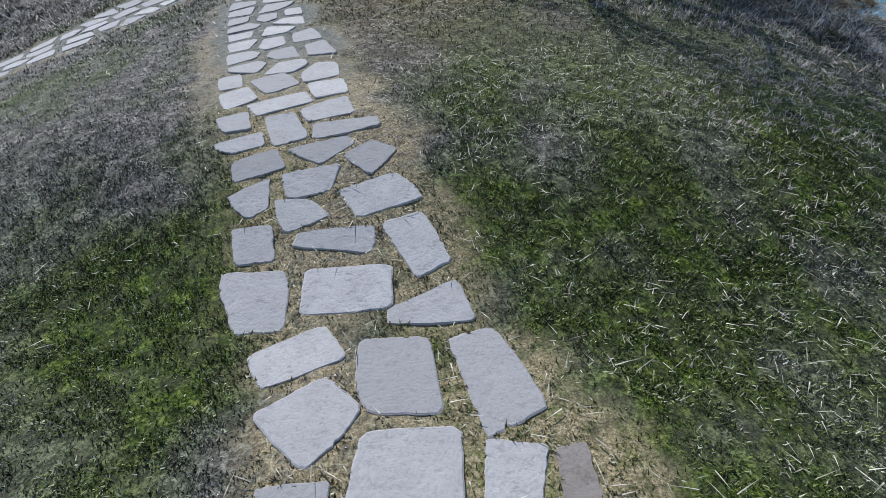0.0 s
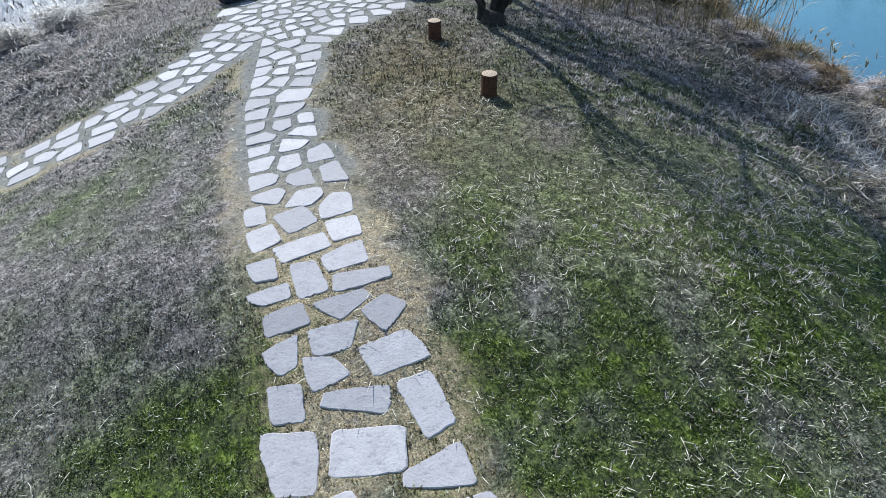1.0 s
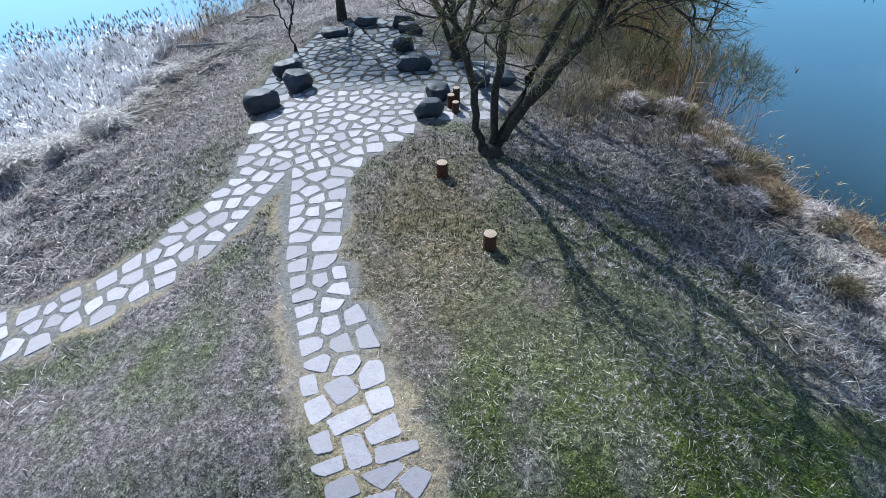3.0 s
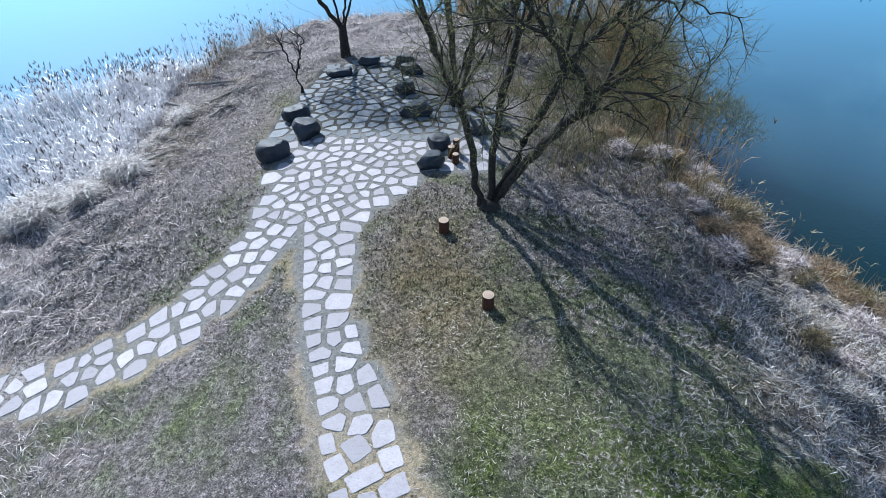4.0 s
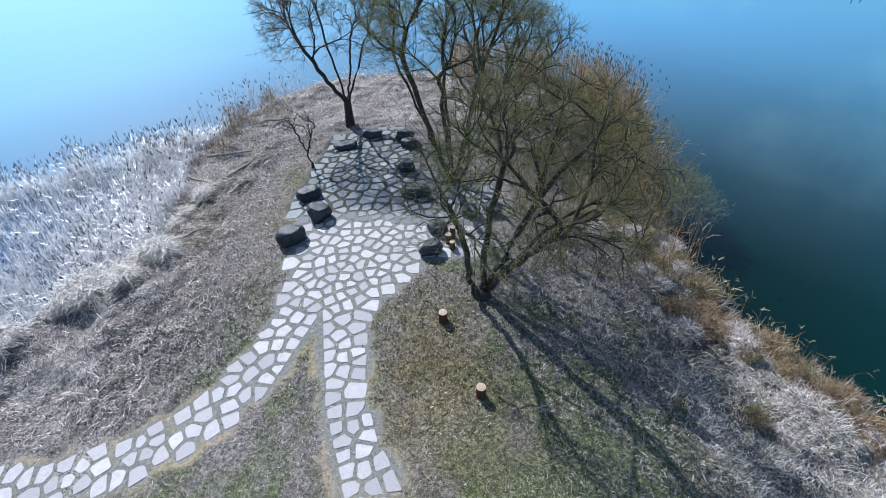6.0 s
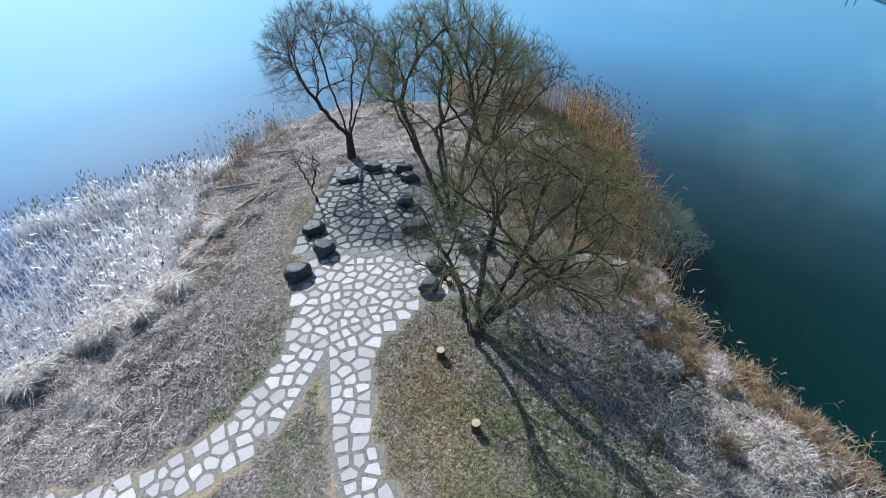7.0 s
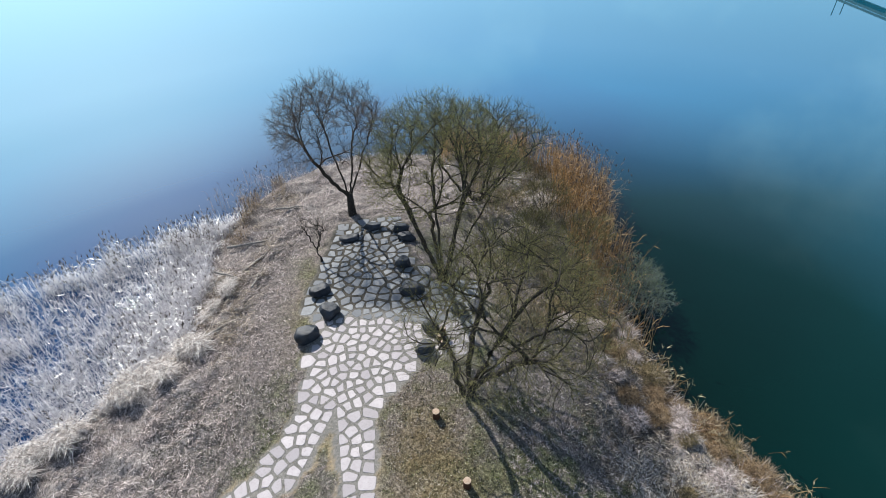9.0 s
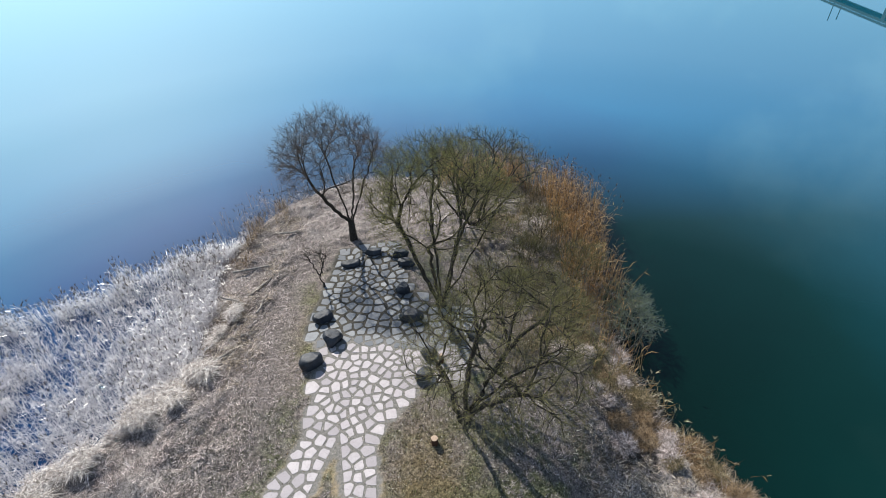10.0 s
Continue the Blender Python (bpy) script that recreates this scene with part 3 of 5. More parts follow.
def build_ground():
    xs, ys = axis(-15.5, 12.5, 0.08), axis(-2.5, 27.5, 0.08)
    gx, gy = np.meshgrid(xs, ys)
    x, y = gx.ravel(), gy.ravel()
    z = ground_z(x, y) - 0.01 * on_stone(x, y)
    d = near_stone(x, y)
    wob = clouds(x, y, 0.35, 33)
    sand = ease(0.5, 0.26, d + 0.07 * ease(3.0, 1.5, y) + (wob - 0.5) * 0.45) * 0.9
    sand = sand * (1 - 0.75 * left_edge(x, y)) * (1 - 0.85 * ease(7.5, 9.0, y))
    worn = np.clip(tan_patch(x, y) * (0.45 + 0.9 * wob), 0, 1)
    joint = ease(0.5, 0.3, d) * ease(12.5, 13.1, y + 0.15 * x)
    grit = np.maximum(ease(0.36, 0.27, d) * ease(3.2, 5.5, y), ease(0.42, 0.34, d) * ease(8.8, 9.6, y))
    bank = np.clip(ease(-6.6, -8.2, x) + ease(4.0, 5.4, x) + ease(18.5, 21, y), 0, 1) * ease(0.35, 0.6, clouds(x, y, 0.6, 44))
    mud = ease(0.35, -0.1, inland(x, y))
    nx, ny = len(xs), len(ys)
    i = (np.arange(ny - 1)[:, None] * nx + np.arange(nx - 1)[None, :]).ravel()
    loops = np.stack([i, i + 1, i + nx + 1, i + nx], 1)
    me = raw_mesh("ground", np.stack([x, y, z], 1), loops, np.full(len(i), 4), M_GROUND, True, {"sand": sand * (1 - joint), "joint": joint, "grit": grit, "bank": bank, "mud": mud, "worn": worn, "green": greenness(x, y)})
    tagged(new("ground", me), "grassy lakeside spit of dry and green turf, sandy beside the stones", "ground", kind="structure")


bm = bmesh.new()
bmesh.ops.create_grid(bm, x_segments=8, y_segments=8, size=2500)
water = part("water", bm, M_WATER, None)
water.location.z = WATER_Z
tagged(water, "calm blue-green lake water with fine ripples", "water", kind="structure")


# ---- paving ----
def clip(poly, px, py, nx, ny):
    """Keep the side of a polygon where (p - (px, py)) . n <= 0."""
    out = []
    for k, (ax, ay) in enumerate(poly):
        bx, by = poly[(k + 1) % len(poly)]
        da, db = (ax - px) * nx + (ay - py) * ny, (bx - px) * nx + (by - py) * ny
        if da <= 0:
            out.append((ax, ay))
        if da * db < 0:
            s = da / (da - db)
            out.append((ax + s * (bx - ax), ay + s * (by - ay)))
    return out


def hull(points):
    """The convex outline of a few points, counter-clockwise."""
    pts = sorted(points)
    turn = lambda o, a, b: (a[0] - o[0]) * (b[1] - o[1]) - (a[1] - o[1]) * (b[0] - o[0])
    out = []
    for row in (pts, pts[::-1]):
        side = []
        for p in row:
            while len(side) > 1 and turn(side[-2], side[-1], p) <= 0:
                side.pop()
            side.append(p)
        out += side[:-1]
    return out


def area(poly):
    return 0.5 * sum(p[0] * q[1] - q[0] * p[1] for p, q in zip(poly, poly[1:] + poly[:1]))


def fewer_corners(poly, most, least_share):
    """Cut the flattest corners away, as a mason would dress the stone."""
    poly = list(poly)
    while len(poly) > 4:
        n = len(poly)
        loss = [abs(area([poly[q - 1], poly[q], poly[(q + 1) % n]])) for q in range(n)]
        q = loss.index(min(loss))
        if n <= most and loss[q] > least_share * abs(area(poly)):
            break
        poly.pop(q)
    return poly


def stone_outline(k, rng):
    cx, cy = CENTRES[k]
    d = np.hypot(CENTRES[:, 0] - cx, CENTRES[:, 1] - cy)
    order = np.argsort(d)[1:13]
    poly = []
    if k < len(NEAR_SIZES):
        (hx, hy), (turn, shear, ex, ey) = NEAR_SIZES[k], (NEAR_SHAPES + NEAR_SHAPES_ON)[k]
        hx, hy = hx * 1.06, hy * (1.08 if cy < 2.4 else 1.14)
        for qx, qy in ((-1, -1), (1, -1), (1, 1), (-1, 1)):
            ux, uy = qx * hx + qy * hy * shear + qx * qy * ex, qy * hy + qx * qy * ey
            poly.append((ux, uy))
            if rng.random() < 0.5:
                nx_, ny_ = (hx, -hy) if qy < 0 and qx < 0 else (hx, hy) if qx > 0 and qy < 0 else (-hx, hy) if qx > 0 else (-hx, -hy)
                f, out = rng.uniform(0.25, 0.75), rng.uniform(1.0, 1.09)
                poly.append(((ux + (nx_ - ux) * f) * out, (uy + (ny_ - uy) * f) * out))
        poly = hull([(cx + ux * math.cos(turn) - uy * math.sin(turn), cy + ux * math.sin(turn) + uy * math.cos(turn)) for ux, uy in poly])
    else:
        reach = 0.64 * float(np.mean(d[order[:3]])) + 0.02
        reach = min(max(reach, 0.15), 0.23 if cx < -4.2 and cy < 9.5 else 0.27 if cy < 9 else 0.34)
        if d[order[0]] < 0.12:
            reach *= 0.8
        gap = rng.uniform(0.03, 0.05) + (0.006 if cy > 9 else 0.0)
        turn = rng.uniform(-0.2, 0.2) + (0.6 if cx < -4.2 and cy < 9 else 0.0)
        hx, hy = reach * rng.uniform(0.9, 1.05), reach * rng.uniform(0.85, 1.0)
        for qx, qy in ((-1, -1), (1, -1), (1, 1), (-1, 1)):
            ux, uy = qx * hx * rng.uniform(0.82, 1.06), qy * hy * rng.uniform(0.82, 1.06)
            poly.append((cx + ux * math.cos(turn) - uy * math.sin(turn), cy + ux * math.sin(turn) + uy * math.cos(turn)))
        poly = hull(poly)
        for o in order:
            vx, vy = CENTRES[o, 0] - cx, CENTRES[o, 1] - cy
            L = math.hypot(vx, vy)
            h = L / 2 - gap
            tilt = rng.uniform(-0.1, 0.1)
            nx, ny = vx / L, vy / L
            nx, ny = nx - tilt * ny, ny + tilt * nx
            poly = clip(poly, cx + vx / L * h, cy + vy / L * h, nx, ny)
            if len(poly) < 3:
                return None
        # the near path keeps an even width
        if 3.2 < cy < 8.9 and cx > -3.33 - 0.1 * (9.2 - cy):
            (w0, e0), (w1, e1) = path_edges(cy - 0.25), path_edges(cy + 0.25)
            poly = clip(poly, (e0 + e1) / 2 + rng.uniform(-0.03, 0.03), cy, 1, -(e1 - e0) / 0.5)
            poly = clip(poly, (w0 + w1) / 2 + rng.uniform(-0.03, 0.03), cy, -1, (w1 - w0) / 0.5)
            if len(poly) < 3:
                return None
        # the lawn runs to a point where the two paths part
        if 6.5 < cy < 9.5 and cx > -5.0:
            if cx > -3.33 - 0.1 * (9.2 - cy):
                poly = clip(poly, -3.3, 9.2, -1, -0.19)
            else:
                poly = clip(poly, -3.36, 9.2, 1, -0.4)
            if len(poly) < 3:
                return None
        poly = fewer_corners(poly, 5, 0.055)
    # merge close corners, then round and roughen the edge
    kept = []
    for p in poly:
        if not kept or math.hypot(p[0] - kept[-1][0], p[1] - kept[-1][1]) > 0.045:
            kept.append(p)
    if len(kept) > 3 and math.hypot(kept[0][0] - kept[-1][0], kept[0][1] - kept[-1][1]) < 0.045:
        kept.pop()
    out = []
    n = len(kept)
    if n < 3:
        return None
    for q in range(n):
        p0, p1, p2 = kept[q - 1], kept[q], kept[(q + 1) % n]
        for f, o in ((0.1, p0), (0.03, p0), (0.03, p2), (0.1, p2)):
            inset = 0.05 if f < 0.05 else 0.0
            px_, py_ = p1[0] + (o[0] - p1[0]) * f, p1[1] + (o[1] - p1[1]) * f
            px_, py_ = px_ + (cx - px_) * inset, py_ + (cy - py_) * inset
            out.append((px_ + rng.uniform(-1, 1) * 0.003, py_ + rng.uniform(-1, 1) * 0.003))
        bow = rng.uniform(-0.006, 0.008)
        ex_, ey_ = p2[1] - p1[1], p1[0] - p2[0]
        el = math.hypot(ex_, ey_) + 1e-9
        for f in (0.24, 0.37, 0.5, 0.63, 0.76):
            b = bow * (1 - abs(2 * f - 1)) + rng.uniform(-1, 1) * 0.0045
            out.append((p1[0] + (p2[0] - p1[0]) * f + ex_ / el * b, p1[1] + (p2[1] - p1[1]) * f + ey_ / el * b))
    return out


_lines = random.Random(3)
OUTLINES = [stone_outline(k, _lines) for k in range(len(CENTRES))]


def on_stone(x, y):
    """Which points lie on a flagstone."""
    hit = np.zeros(len(x), bool)
    order = np.argsort(y)
    ys = y[order]
    for line in OUTLINES:
        if not line:
            continue
        p = np.array(line)
        a, b = np.searchsorted(ys, (p[:, 1].min(), p[:, 1].max()))
        idx = order[a:b]
        idx = idx[(x[idx] > p[:, 0].min()) & (x[idx] < p[:, 0].max())]
        inside = np.zeros(len(idx), bool)
        for (x0, y0), (x1, y1) in zip(p, np.roll(p, -1, 0)):
            cross = (y0 > y[idx]) != (y1 > y[idx])
            inside ^= cross & (x[idx] < (x1 - x0) * (y[idx] - y0) / (y1 - y0 + 1e-12) + x0)
        hit[idx] |= inside
    return hit


build_ground()


def lay_stones(indices, parent, rng):
    for k in indices:
        line = OUTLINES[k]
        if not line:
            continue
        cx, cy = CENTRES[k]
        xy = np.array(line)
        mid = xy.mean(0)
        inner = mid + (xy - mid) * 0.965
        proud = rng.uniform(0.003, 0.007) - (0.003 if k == 3 else 0)
        tx, ty = rng.uniform(-0.02, 0.02), rng.uniform(-0.02, 0.02)
        z0 = ground_z(xy[:, 0], xy[:, 1])
        fit_plane = np.linalg.lstsq(np.c_[xy - mid, np.ones(len(xy))], z0, rcond=None)[0]
        top = lambda p: (p - mid) @ fit_plane[:2] + fit_plane[2] + (p - mid) @ np.array([tx, ty]) + proud
        n = len(xy)
        verts = np.concatenate([np.c_[inner, top(inner)], np.c_[xy, top(xy) - 0.005], np.c_[xy, top(xy) - 0.1]]) - np.array([cx, cy, fit_plane[2]])
        loops, sizes = list(range(n)), [n]
        for ring in (0, 1):
            for q in range(n):
                a, b = ring * n + q, ring * n + (q + 1) % n
                loops += [b, a, a + n, b + n]
                sizes.append(4)
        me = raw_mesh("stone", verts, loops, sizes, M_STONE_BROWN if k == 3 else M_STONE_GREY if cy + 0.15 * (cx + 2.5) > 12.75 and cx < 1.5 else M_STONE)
        ob = new("stone", me)
        ob.location = (cx, cy, fit_plane[2])
        ob.parent = parent


# ---- boulders ----
def boulder(x, y, size, turn, seed, label, group="boulders round the terrace", sink=0.12):
    rng = random.Random(seed)
    size = tuple(0.76 * q for q in size)
    bm = bmesh.new()
    bmesh.ops.create_icosphere(bm, subdivisions=4, radius=0.5)
    cuts = [(Vector((rng.gauss(0, 1), rng.gauss(0, 1), rng.gauss(0, 0.6))).normalized(), rng.uniform(0.33, 0.44)) for _ in range(9)]
    cuts.append((Vector((rng.uniform(-0.15, 0.15), rng.uniform(-0.15, 0.15), 1)).normalized(), 0.36))
    off = Vector((seed * 3.1, seed * 1.7, 0))
    for v in bm.verts:
        p = v.co.copy()
        for nrm, far in cuts:
            over = p.dot(nrm) - far
            if over > 0:
                p -= nrm * over * 0.93
        p += p.normalized() * (noise.noise(p * 4 + off) * 0.03 + noise.noise(p * 11 + off) * 0.012)
        v.co = Vector((p.x * size[0], p.y * size[1], p.z * size[2])) / 0.86
    for f in bm.faces:
        f.smooth = True
    me = bpy.data.meshes.new("boulder")
    bm.to_mesh(me)
    bm.free()
    me.materials.append(M_ROCK)
    me.set_sharp_from_angle(angle=radians(28))
    ob = new("boulder", me)
    ob.matrix_basis = pose(x, y, gz(x, y) + size[2] * (0.5 - sink) * 0.9, 0, 0, turn)
    tagged(ob, label, "boulder", group)


for row in [(-4.70, 12.15, (0.98, 0.85, 0.8), 30, 1), (-4.06, 13.15, (0.9, 0.8, 0.8), -15, 2), (-4.62, 14.4, (0.95, 0.7, 0.62), 25, 3),
            (-0.68, 11.2, (0.78, 0.65, 0.62), 10, 4), (-0.5, 12.15, (0.74, 0.65, 0.6), 40, 5), (-1.56, 15.6, (0.76, 0.68, 0.68), 0, 6),
            (0.5, 12.95, (0.7, 0.6, 0.5), 20, 7), (1.1, 13.1, (0.75, 0.6, 0.5), -30, 8)]:
    boulder(*row, "dark charcoal rounded boulder set beside the stone terrace")
for row in [(-1.2, 14.05, (1.15, 0.66, 0.62), -14, 9), (-3.9, 17.75, (1.2, 0.6, 0.42), 12, 10), (-2.98, 18.3, (1.05, 0.55, 0.46), 5, 11), (-1.52, 17.4, (1.0, 0.5, 0.55), -6, 12), (-1.75, 17.95, (0.95, 0.45, 0.62), -3, 13)]:
    boulder(*row, "long low dark boulder lying at the terrace edge")


# ---- stumps ----
def stump(x, y, radius, height, seed, label, group="sawn log stools", lean=0):
    rng = random.Random(seed)
    root = thing("log_stool", x, y, gz(x, y) - 0.03, label, "stump", group, turn=rng.uniform(0, 360))
    n = 28
    wob = [1 + 0.05 * noise.noise(Vector((math.cos(2 * math.pi * k / n) * 2, math.sin(2 * math.pi * k / n) * 2, seed))) for k in range(n)]
    bm = bmesh.new()
    rings = []
    for z, s in ((0, 1.05), (0.06, 1.0), (height * 0.5, 0.97), (height - 0.02, 0.98), (height, 0.95)):
        rings.append([bm.verts.new((radius * s * wob[k] * (1 + rng.uniform(-0.015, 0.015)) * math.cos(2 * math.pi * k / n), radius * s * wob[k] * math.sin(2 * math.pi * k / n), z)) for k in range(n)])
    for a, b in zip(rings, rings[1:]):
        for k in range(n):
            bm.faces.new((a[k], a[(k + 1) % n], b[(k + 1) % n], b[k]))
    part("bark", bm, M_LOG_BARK, root, "reddish-brown bark")
    bm = bmesh.new()
    top = [bm.verts.new((radius * 0.95 * wob[k] * math.cos(2 * math.pi * k / n), radius * 0.95 * wob[k] * math.sin(2 * math.pi * k / n), height)) for k in range(n)]
    mid = [bm.verts.new((v.co.x * 0.5, v.co.y * 0.5, height + 0.006)) for v in top]
    cen = bm.verts.new((0, 0, height + 0.008))
    for k in range(n):
        bm.faces.new((top[k], top[(k + 1) % n], mid[(k + 1) % n], mid[k]))
        bm.faces.new((mid[k], mid[(k + 1) % n], cen))
    part("cut_face", bm, M_CUT, root, "pale sawn top")


for row in [(0.43, 6.66, 0.105, 0.32, 1), (-0.35, 8.72, 0.105, 0.32, 2)]:
    stump(*row, "short sawn log stool with reddish bark on the lawn")
for row in [(-0.2, 11.6, 0.085, 0.34, 3), (-0.08, 11.85, 0.08, 0.4, 4), (-0.1, 11.35, 0.08, 0.28, 5)]:
    stump(*row, "upright sawn log standing beside dark boulders", "log posts by the boulders")


# ---- trees ----
def tube(chain, radii, sides, verts, loops, sizes):
    """Append a tapered tube along a chain of points."""
    base = len(verts)
    for k, p in enumerate(chain):
        d = (chain[min(k + 1, len(chain) - 1)] - chain[max(k - 1, 0)]).normalized()
        u = d.cross(Vector((0.31, 0.2, 0.93)) if abs(d.z) < 0.9 else Vector((1, 0, 0))).normalized()
        w = d.cross(u)
        for s in range(sides):
            a = 2 * math.pi * s / sides
            verts.append(p + (u * math.cos(a) + w * math.sin(a)) * radii[k])
    for k in range(len(chain) - 1):
        for s in range(sides):
            a, b = base + k * sides + s, base + k * sides + (s + 1) % sides
            loops.extend((a, b, b + sides, a + sides))
            sizes.append(4)


class Tree:
    """Stems along given lines, limbs and twigs that seek places in a domed crown, and a spray of fine shoots."""

    def __init__(self, seed, centre, radii, bark, shoot_mat, leaf_mat):
        self.q = np.random.RandomState(seed)
        self.centre, self.radii = np.array(centre, float), np.array(radii, float)
        self.bark, self.shoot_mat, self.leaf_mat = bark, shoot_mat, leaf_mat
        self.pos, self.way = np.zeros((40000, 3)), np.zeros((40000, 3))
        self.path, self.up = np.zeros(40000), np.full(40000, -1)
        self.n, self.strands = 0, []

    def node(self, p, d, above, path):
        k = self.n
        self.pos[k], self.way[k], self.up[k], self.path[k] = p, d, above, path
        self.n += 1
        return k

    def stem(self, points, steps=14):
        """A smooth line through a few points, from the foot up."""
        pts = np.array(points, float)
        at = np.linspace(0, len(pts) - 1, steps)
        line = np.stack([np.interp(at, np.arange(len(pts)), pts[:, c]) for c in range(3)], 1)
        for _ in range(3):
            line[1:-1] = (line[:-2] + 2 * line[1:-1] + line[2:]) / 4
        line[1:] += self.q.normal(0, 0.025, (steps - 1, 3))
        ids, above, path = [], -1, 0.0
        for k, p in enumerate(line):
            d = line[min(k + 1, steps - 1)] - line[max(k - 1, 0)]
            path += float(np.linalg.norm(p - line[max(k - 1, 0)]))
            above = self.node(p, d / np.linalg.norm(d), above, path)
            ids.append(above)
        self.strands.append((0, ids, len(self.strands)))

    def seek(self, count, inner, outer, level, step, floor=-0.6, least=0.9, wander=0.05):
        """Grow strands to places in the crown, each from the branch that reaches it most easily."""
        owner = {k: row[2] for row in self.strands for k in row[1]}
        for _ in range(count):
            v = self.q.normal(0, 1, 3)
            v /= np.linalg.norm(v)
            if v[2] < floor:
                v[2] = -v[2]
            aim = self.centre + v * self.radii * self.q.uniform(inner ** 2, outer ** 2) ** 0.5 * (1 + 0.16 * noise.noise(Vector(v * 2.6)))
            to = aim - self.pos[:self.n]
            far = np.linalg.norm(to, axis=1) + 1e-6
            turn = np.einsum("ij,ij->i", to, self.way[:self.n]) / far
            cost = far * (1 + 1.5 * (1 - turn)) + 0.12 * self.path[:self.n] + 9 * (self.path[:self.n] < least)
            k = int(np.argmin(cost))
            if far[k] < step * 0.8:
                continue
            pieces = int(np.clip(round(far[k] / step), 2, 9))
            p0, p1 = self.pos[k].copy(), self.pos[k] + self.way[k] * far[k] * 0.42
            ids, above, last = [k], k, p0
            for c in range(1, pieces + 1):
                f = c / pieces
                p = p0 * (1 - f) ** 2 + 2 * p1 * f * (1 - f) + aim * f * f + self.q.normal(0, wander * step, 3)
                d = p - last
                above = self.node(p, d / (np.linalg.norm(d) + 1e-9), above, self.path[above] + float(np.linalg.norm(d)))
                ids.append(above)
                last = p
            if level == 1:
                own = len(self.strands)
            else:
                own = owner.get(k, 0)
            for i in ids[1:]:
                owner[i] = own
            self.strands.append((level, ids, own))

    def shoots(self, per, length, radius, rise, spread=0.7):
        """Fine shoots along the outer twigs, as slender three-sided rods of two pieces; returns their tips too."""
        k = np.concatenate([np.array(ids[1:]) for level, ids, _ in self.strands if level >= 2])
        k = np.repeat(k, per)
        n = len(k)
        base = self.pos[k] - self.way[k] * self.q.uniform(0, 0.12, n)[:, None]
        out = (base - self.centre) / self.radii
        out /= np.linalg.norm(out, axis=1)[:, None] + 1e-6
        d = self.way[k] * 0.75 + out * 0.45 + self.q.normal(0, spread, (n, 3)) + np.array([0, 0, rise])
        d /= np.linalg.norm(d, axis=1)[:, None]
        long = length * self.q.uniform(0.45, 1.25, n)
        mid = base + d * long[:, None] * 0.5 + self.q.normal(0, 0.012, (n, 3))
        d2 = d + self.q.normal(0, 0.16, (n, 3)) + np.array([0, 0, 0.12])
        d2 /= np.linalg.norm(d2, axis=1)[:, None]
        tip = mid + d2 * long[:, None] * 0.5
        u = np.cross(d, np.array([0.31, 0.2, 0.93]))
        u /= np.linalg.norm(u, axis=1)[:, None] + 1e-6
        w = np.cross(d, u)
        rings = []
        for p, r in ((base, radius), (mid, radius * 0.78), (tip, radius * 0.4)):
            for c in range(3):
                rings.append(p + (u * math.cos(2.1 * c) + w * math.sin(2.1 * c)) * r)
        verts = np.stack(rings, 1).reshape(-1, 3)
        first = np.arange(n)[:, None] * 9
        quads = [[first + a * 3 + c, first + a * 3 + (c + 1) % 3, first + a * 3 + 3 + (c + 1) % 3, first + a * 3 + 3 + c] for a in (0, 1) for c in range(3)]
        loops = np.concatenate([np.concatenate(row, 1)[:, None, :] for row in quads], 1)
        self.rods = (verts, loops.ravel(), np.full(n * 6, 4))
        return base, tip

    def leaves(self, base, tip, per, size):
        """Small opening leaves on the shoots, one triangle each."""
        k = self.q.randint(0, len(base), int(len(base) * per))
        n = len(k)
        p = base[k] + (tip[k] - base[k]) * self.q.uniform(0.2, 1.05, n)[:, None]
        a = self.q.normal(0, 1, (n, 3)) + np.array([0, 0, 0.6])
        a *= (size / np.linalg.norm(a, axis=1))[:, None]
        b = self.q.normal(0, 1, (n, 3))
        b *= (size * 0.3 / np.linalg.norm(b, axis=1))[:, None]
        self.buds = (np.stack([p - b, p + b, p + a], 1).reshape(-1, 3), np.arange(3 * n), np.full(n, 3))

    def finish(self, name, x, y, label, category, group, bole, fine, power=2.1):
        """Thickness from the load of shoots, then the parts."""
        load = np.zeros(self.n)
        kids = np.zeros(self.n, int)
        for k in range(self.n - 1, -1, -1):
            if kids[k] == 0:
                load[k] = fine ** power
            if self.up[k] >= 0:
                load[self.up[k]] += load[k]
                kids[self.up[k]] += 1
        thick = load ** (1 / power)
        root = thing(name, x, y, gz(x, y) - 0.05, label, category, group)
        height, radius = bole
        store = ([], [], [])
        rings = [(-0.1, 1.5), (0.05, 1.22), (height * 0.45, 1.0), (height, 0.86)]
        tube([Vector((0.01 * z, 0, z)) for z, _ in rings], [radius * f for _, f in rings], 12, *store)
        top = list(range(36, 48))
        store[1].extend(top)
        store[2].append(12)
        part_raw("trunk", raw_mesh("trunk", [tuple(p) for p in store[0]], store[1], store[2], self.bark, True), root, "dark rough bark")
        made = {}
        for level, ids, own in self.strands:
            mesh = made.setdefault(own, ([], [], []))
            r = [float(thick[k]) for k in ids]
            if level > 0:
                r[0] = min(r[0], r[1] * 1.25)
            if level > 2:
                r = [max(0.0028, q * (1 - 0.5 * c / len(r))) for c, q in enumerate(r)]
            tube([Vector(self.pos[k]) for k in ids], r, 8 if r[0] > 0.05 else 5 if r[0] > 0.018 else 4 if r[0] > 0.008 else 3, *mesh)
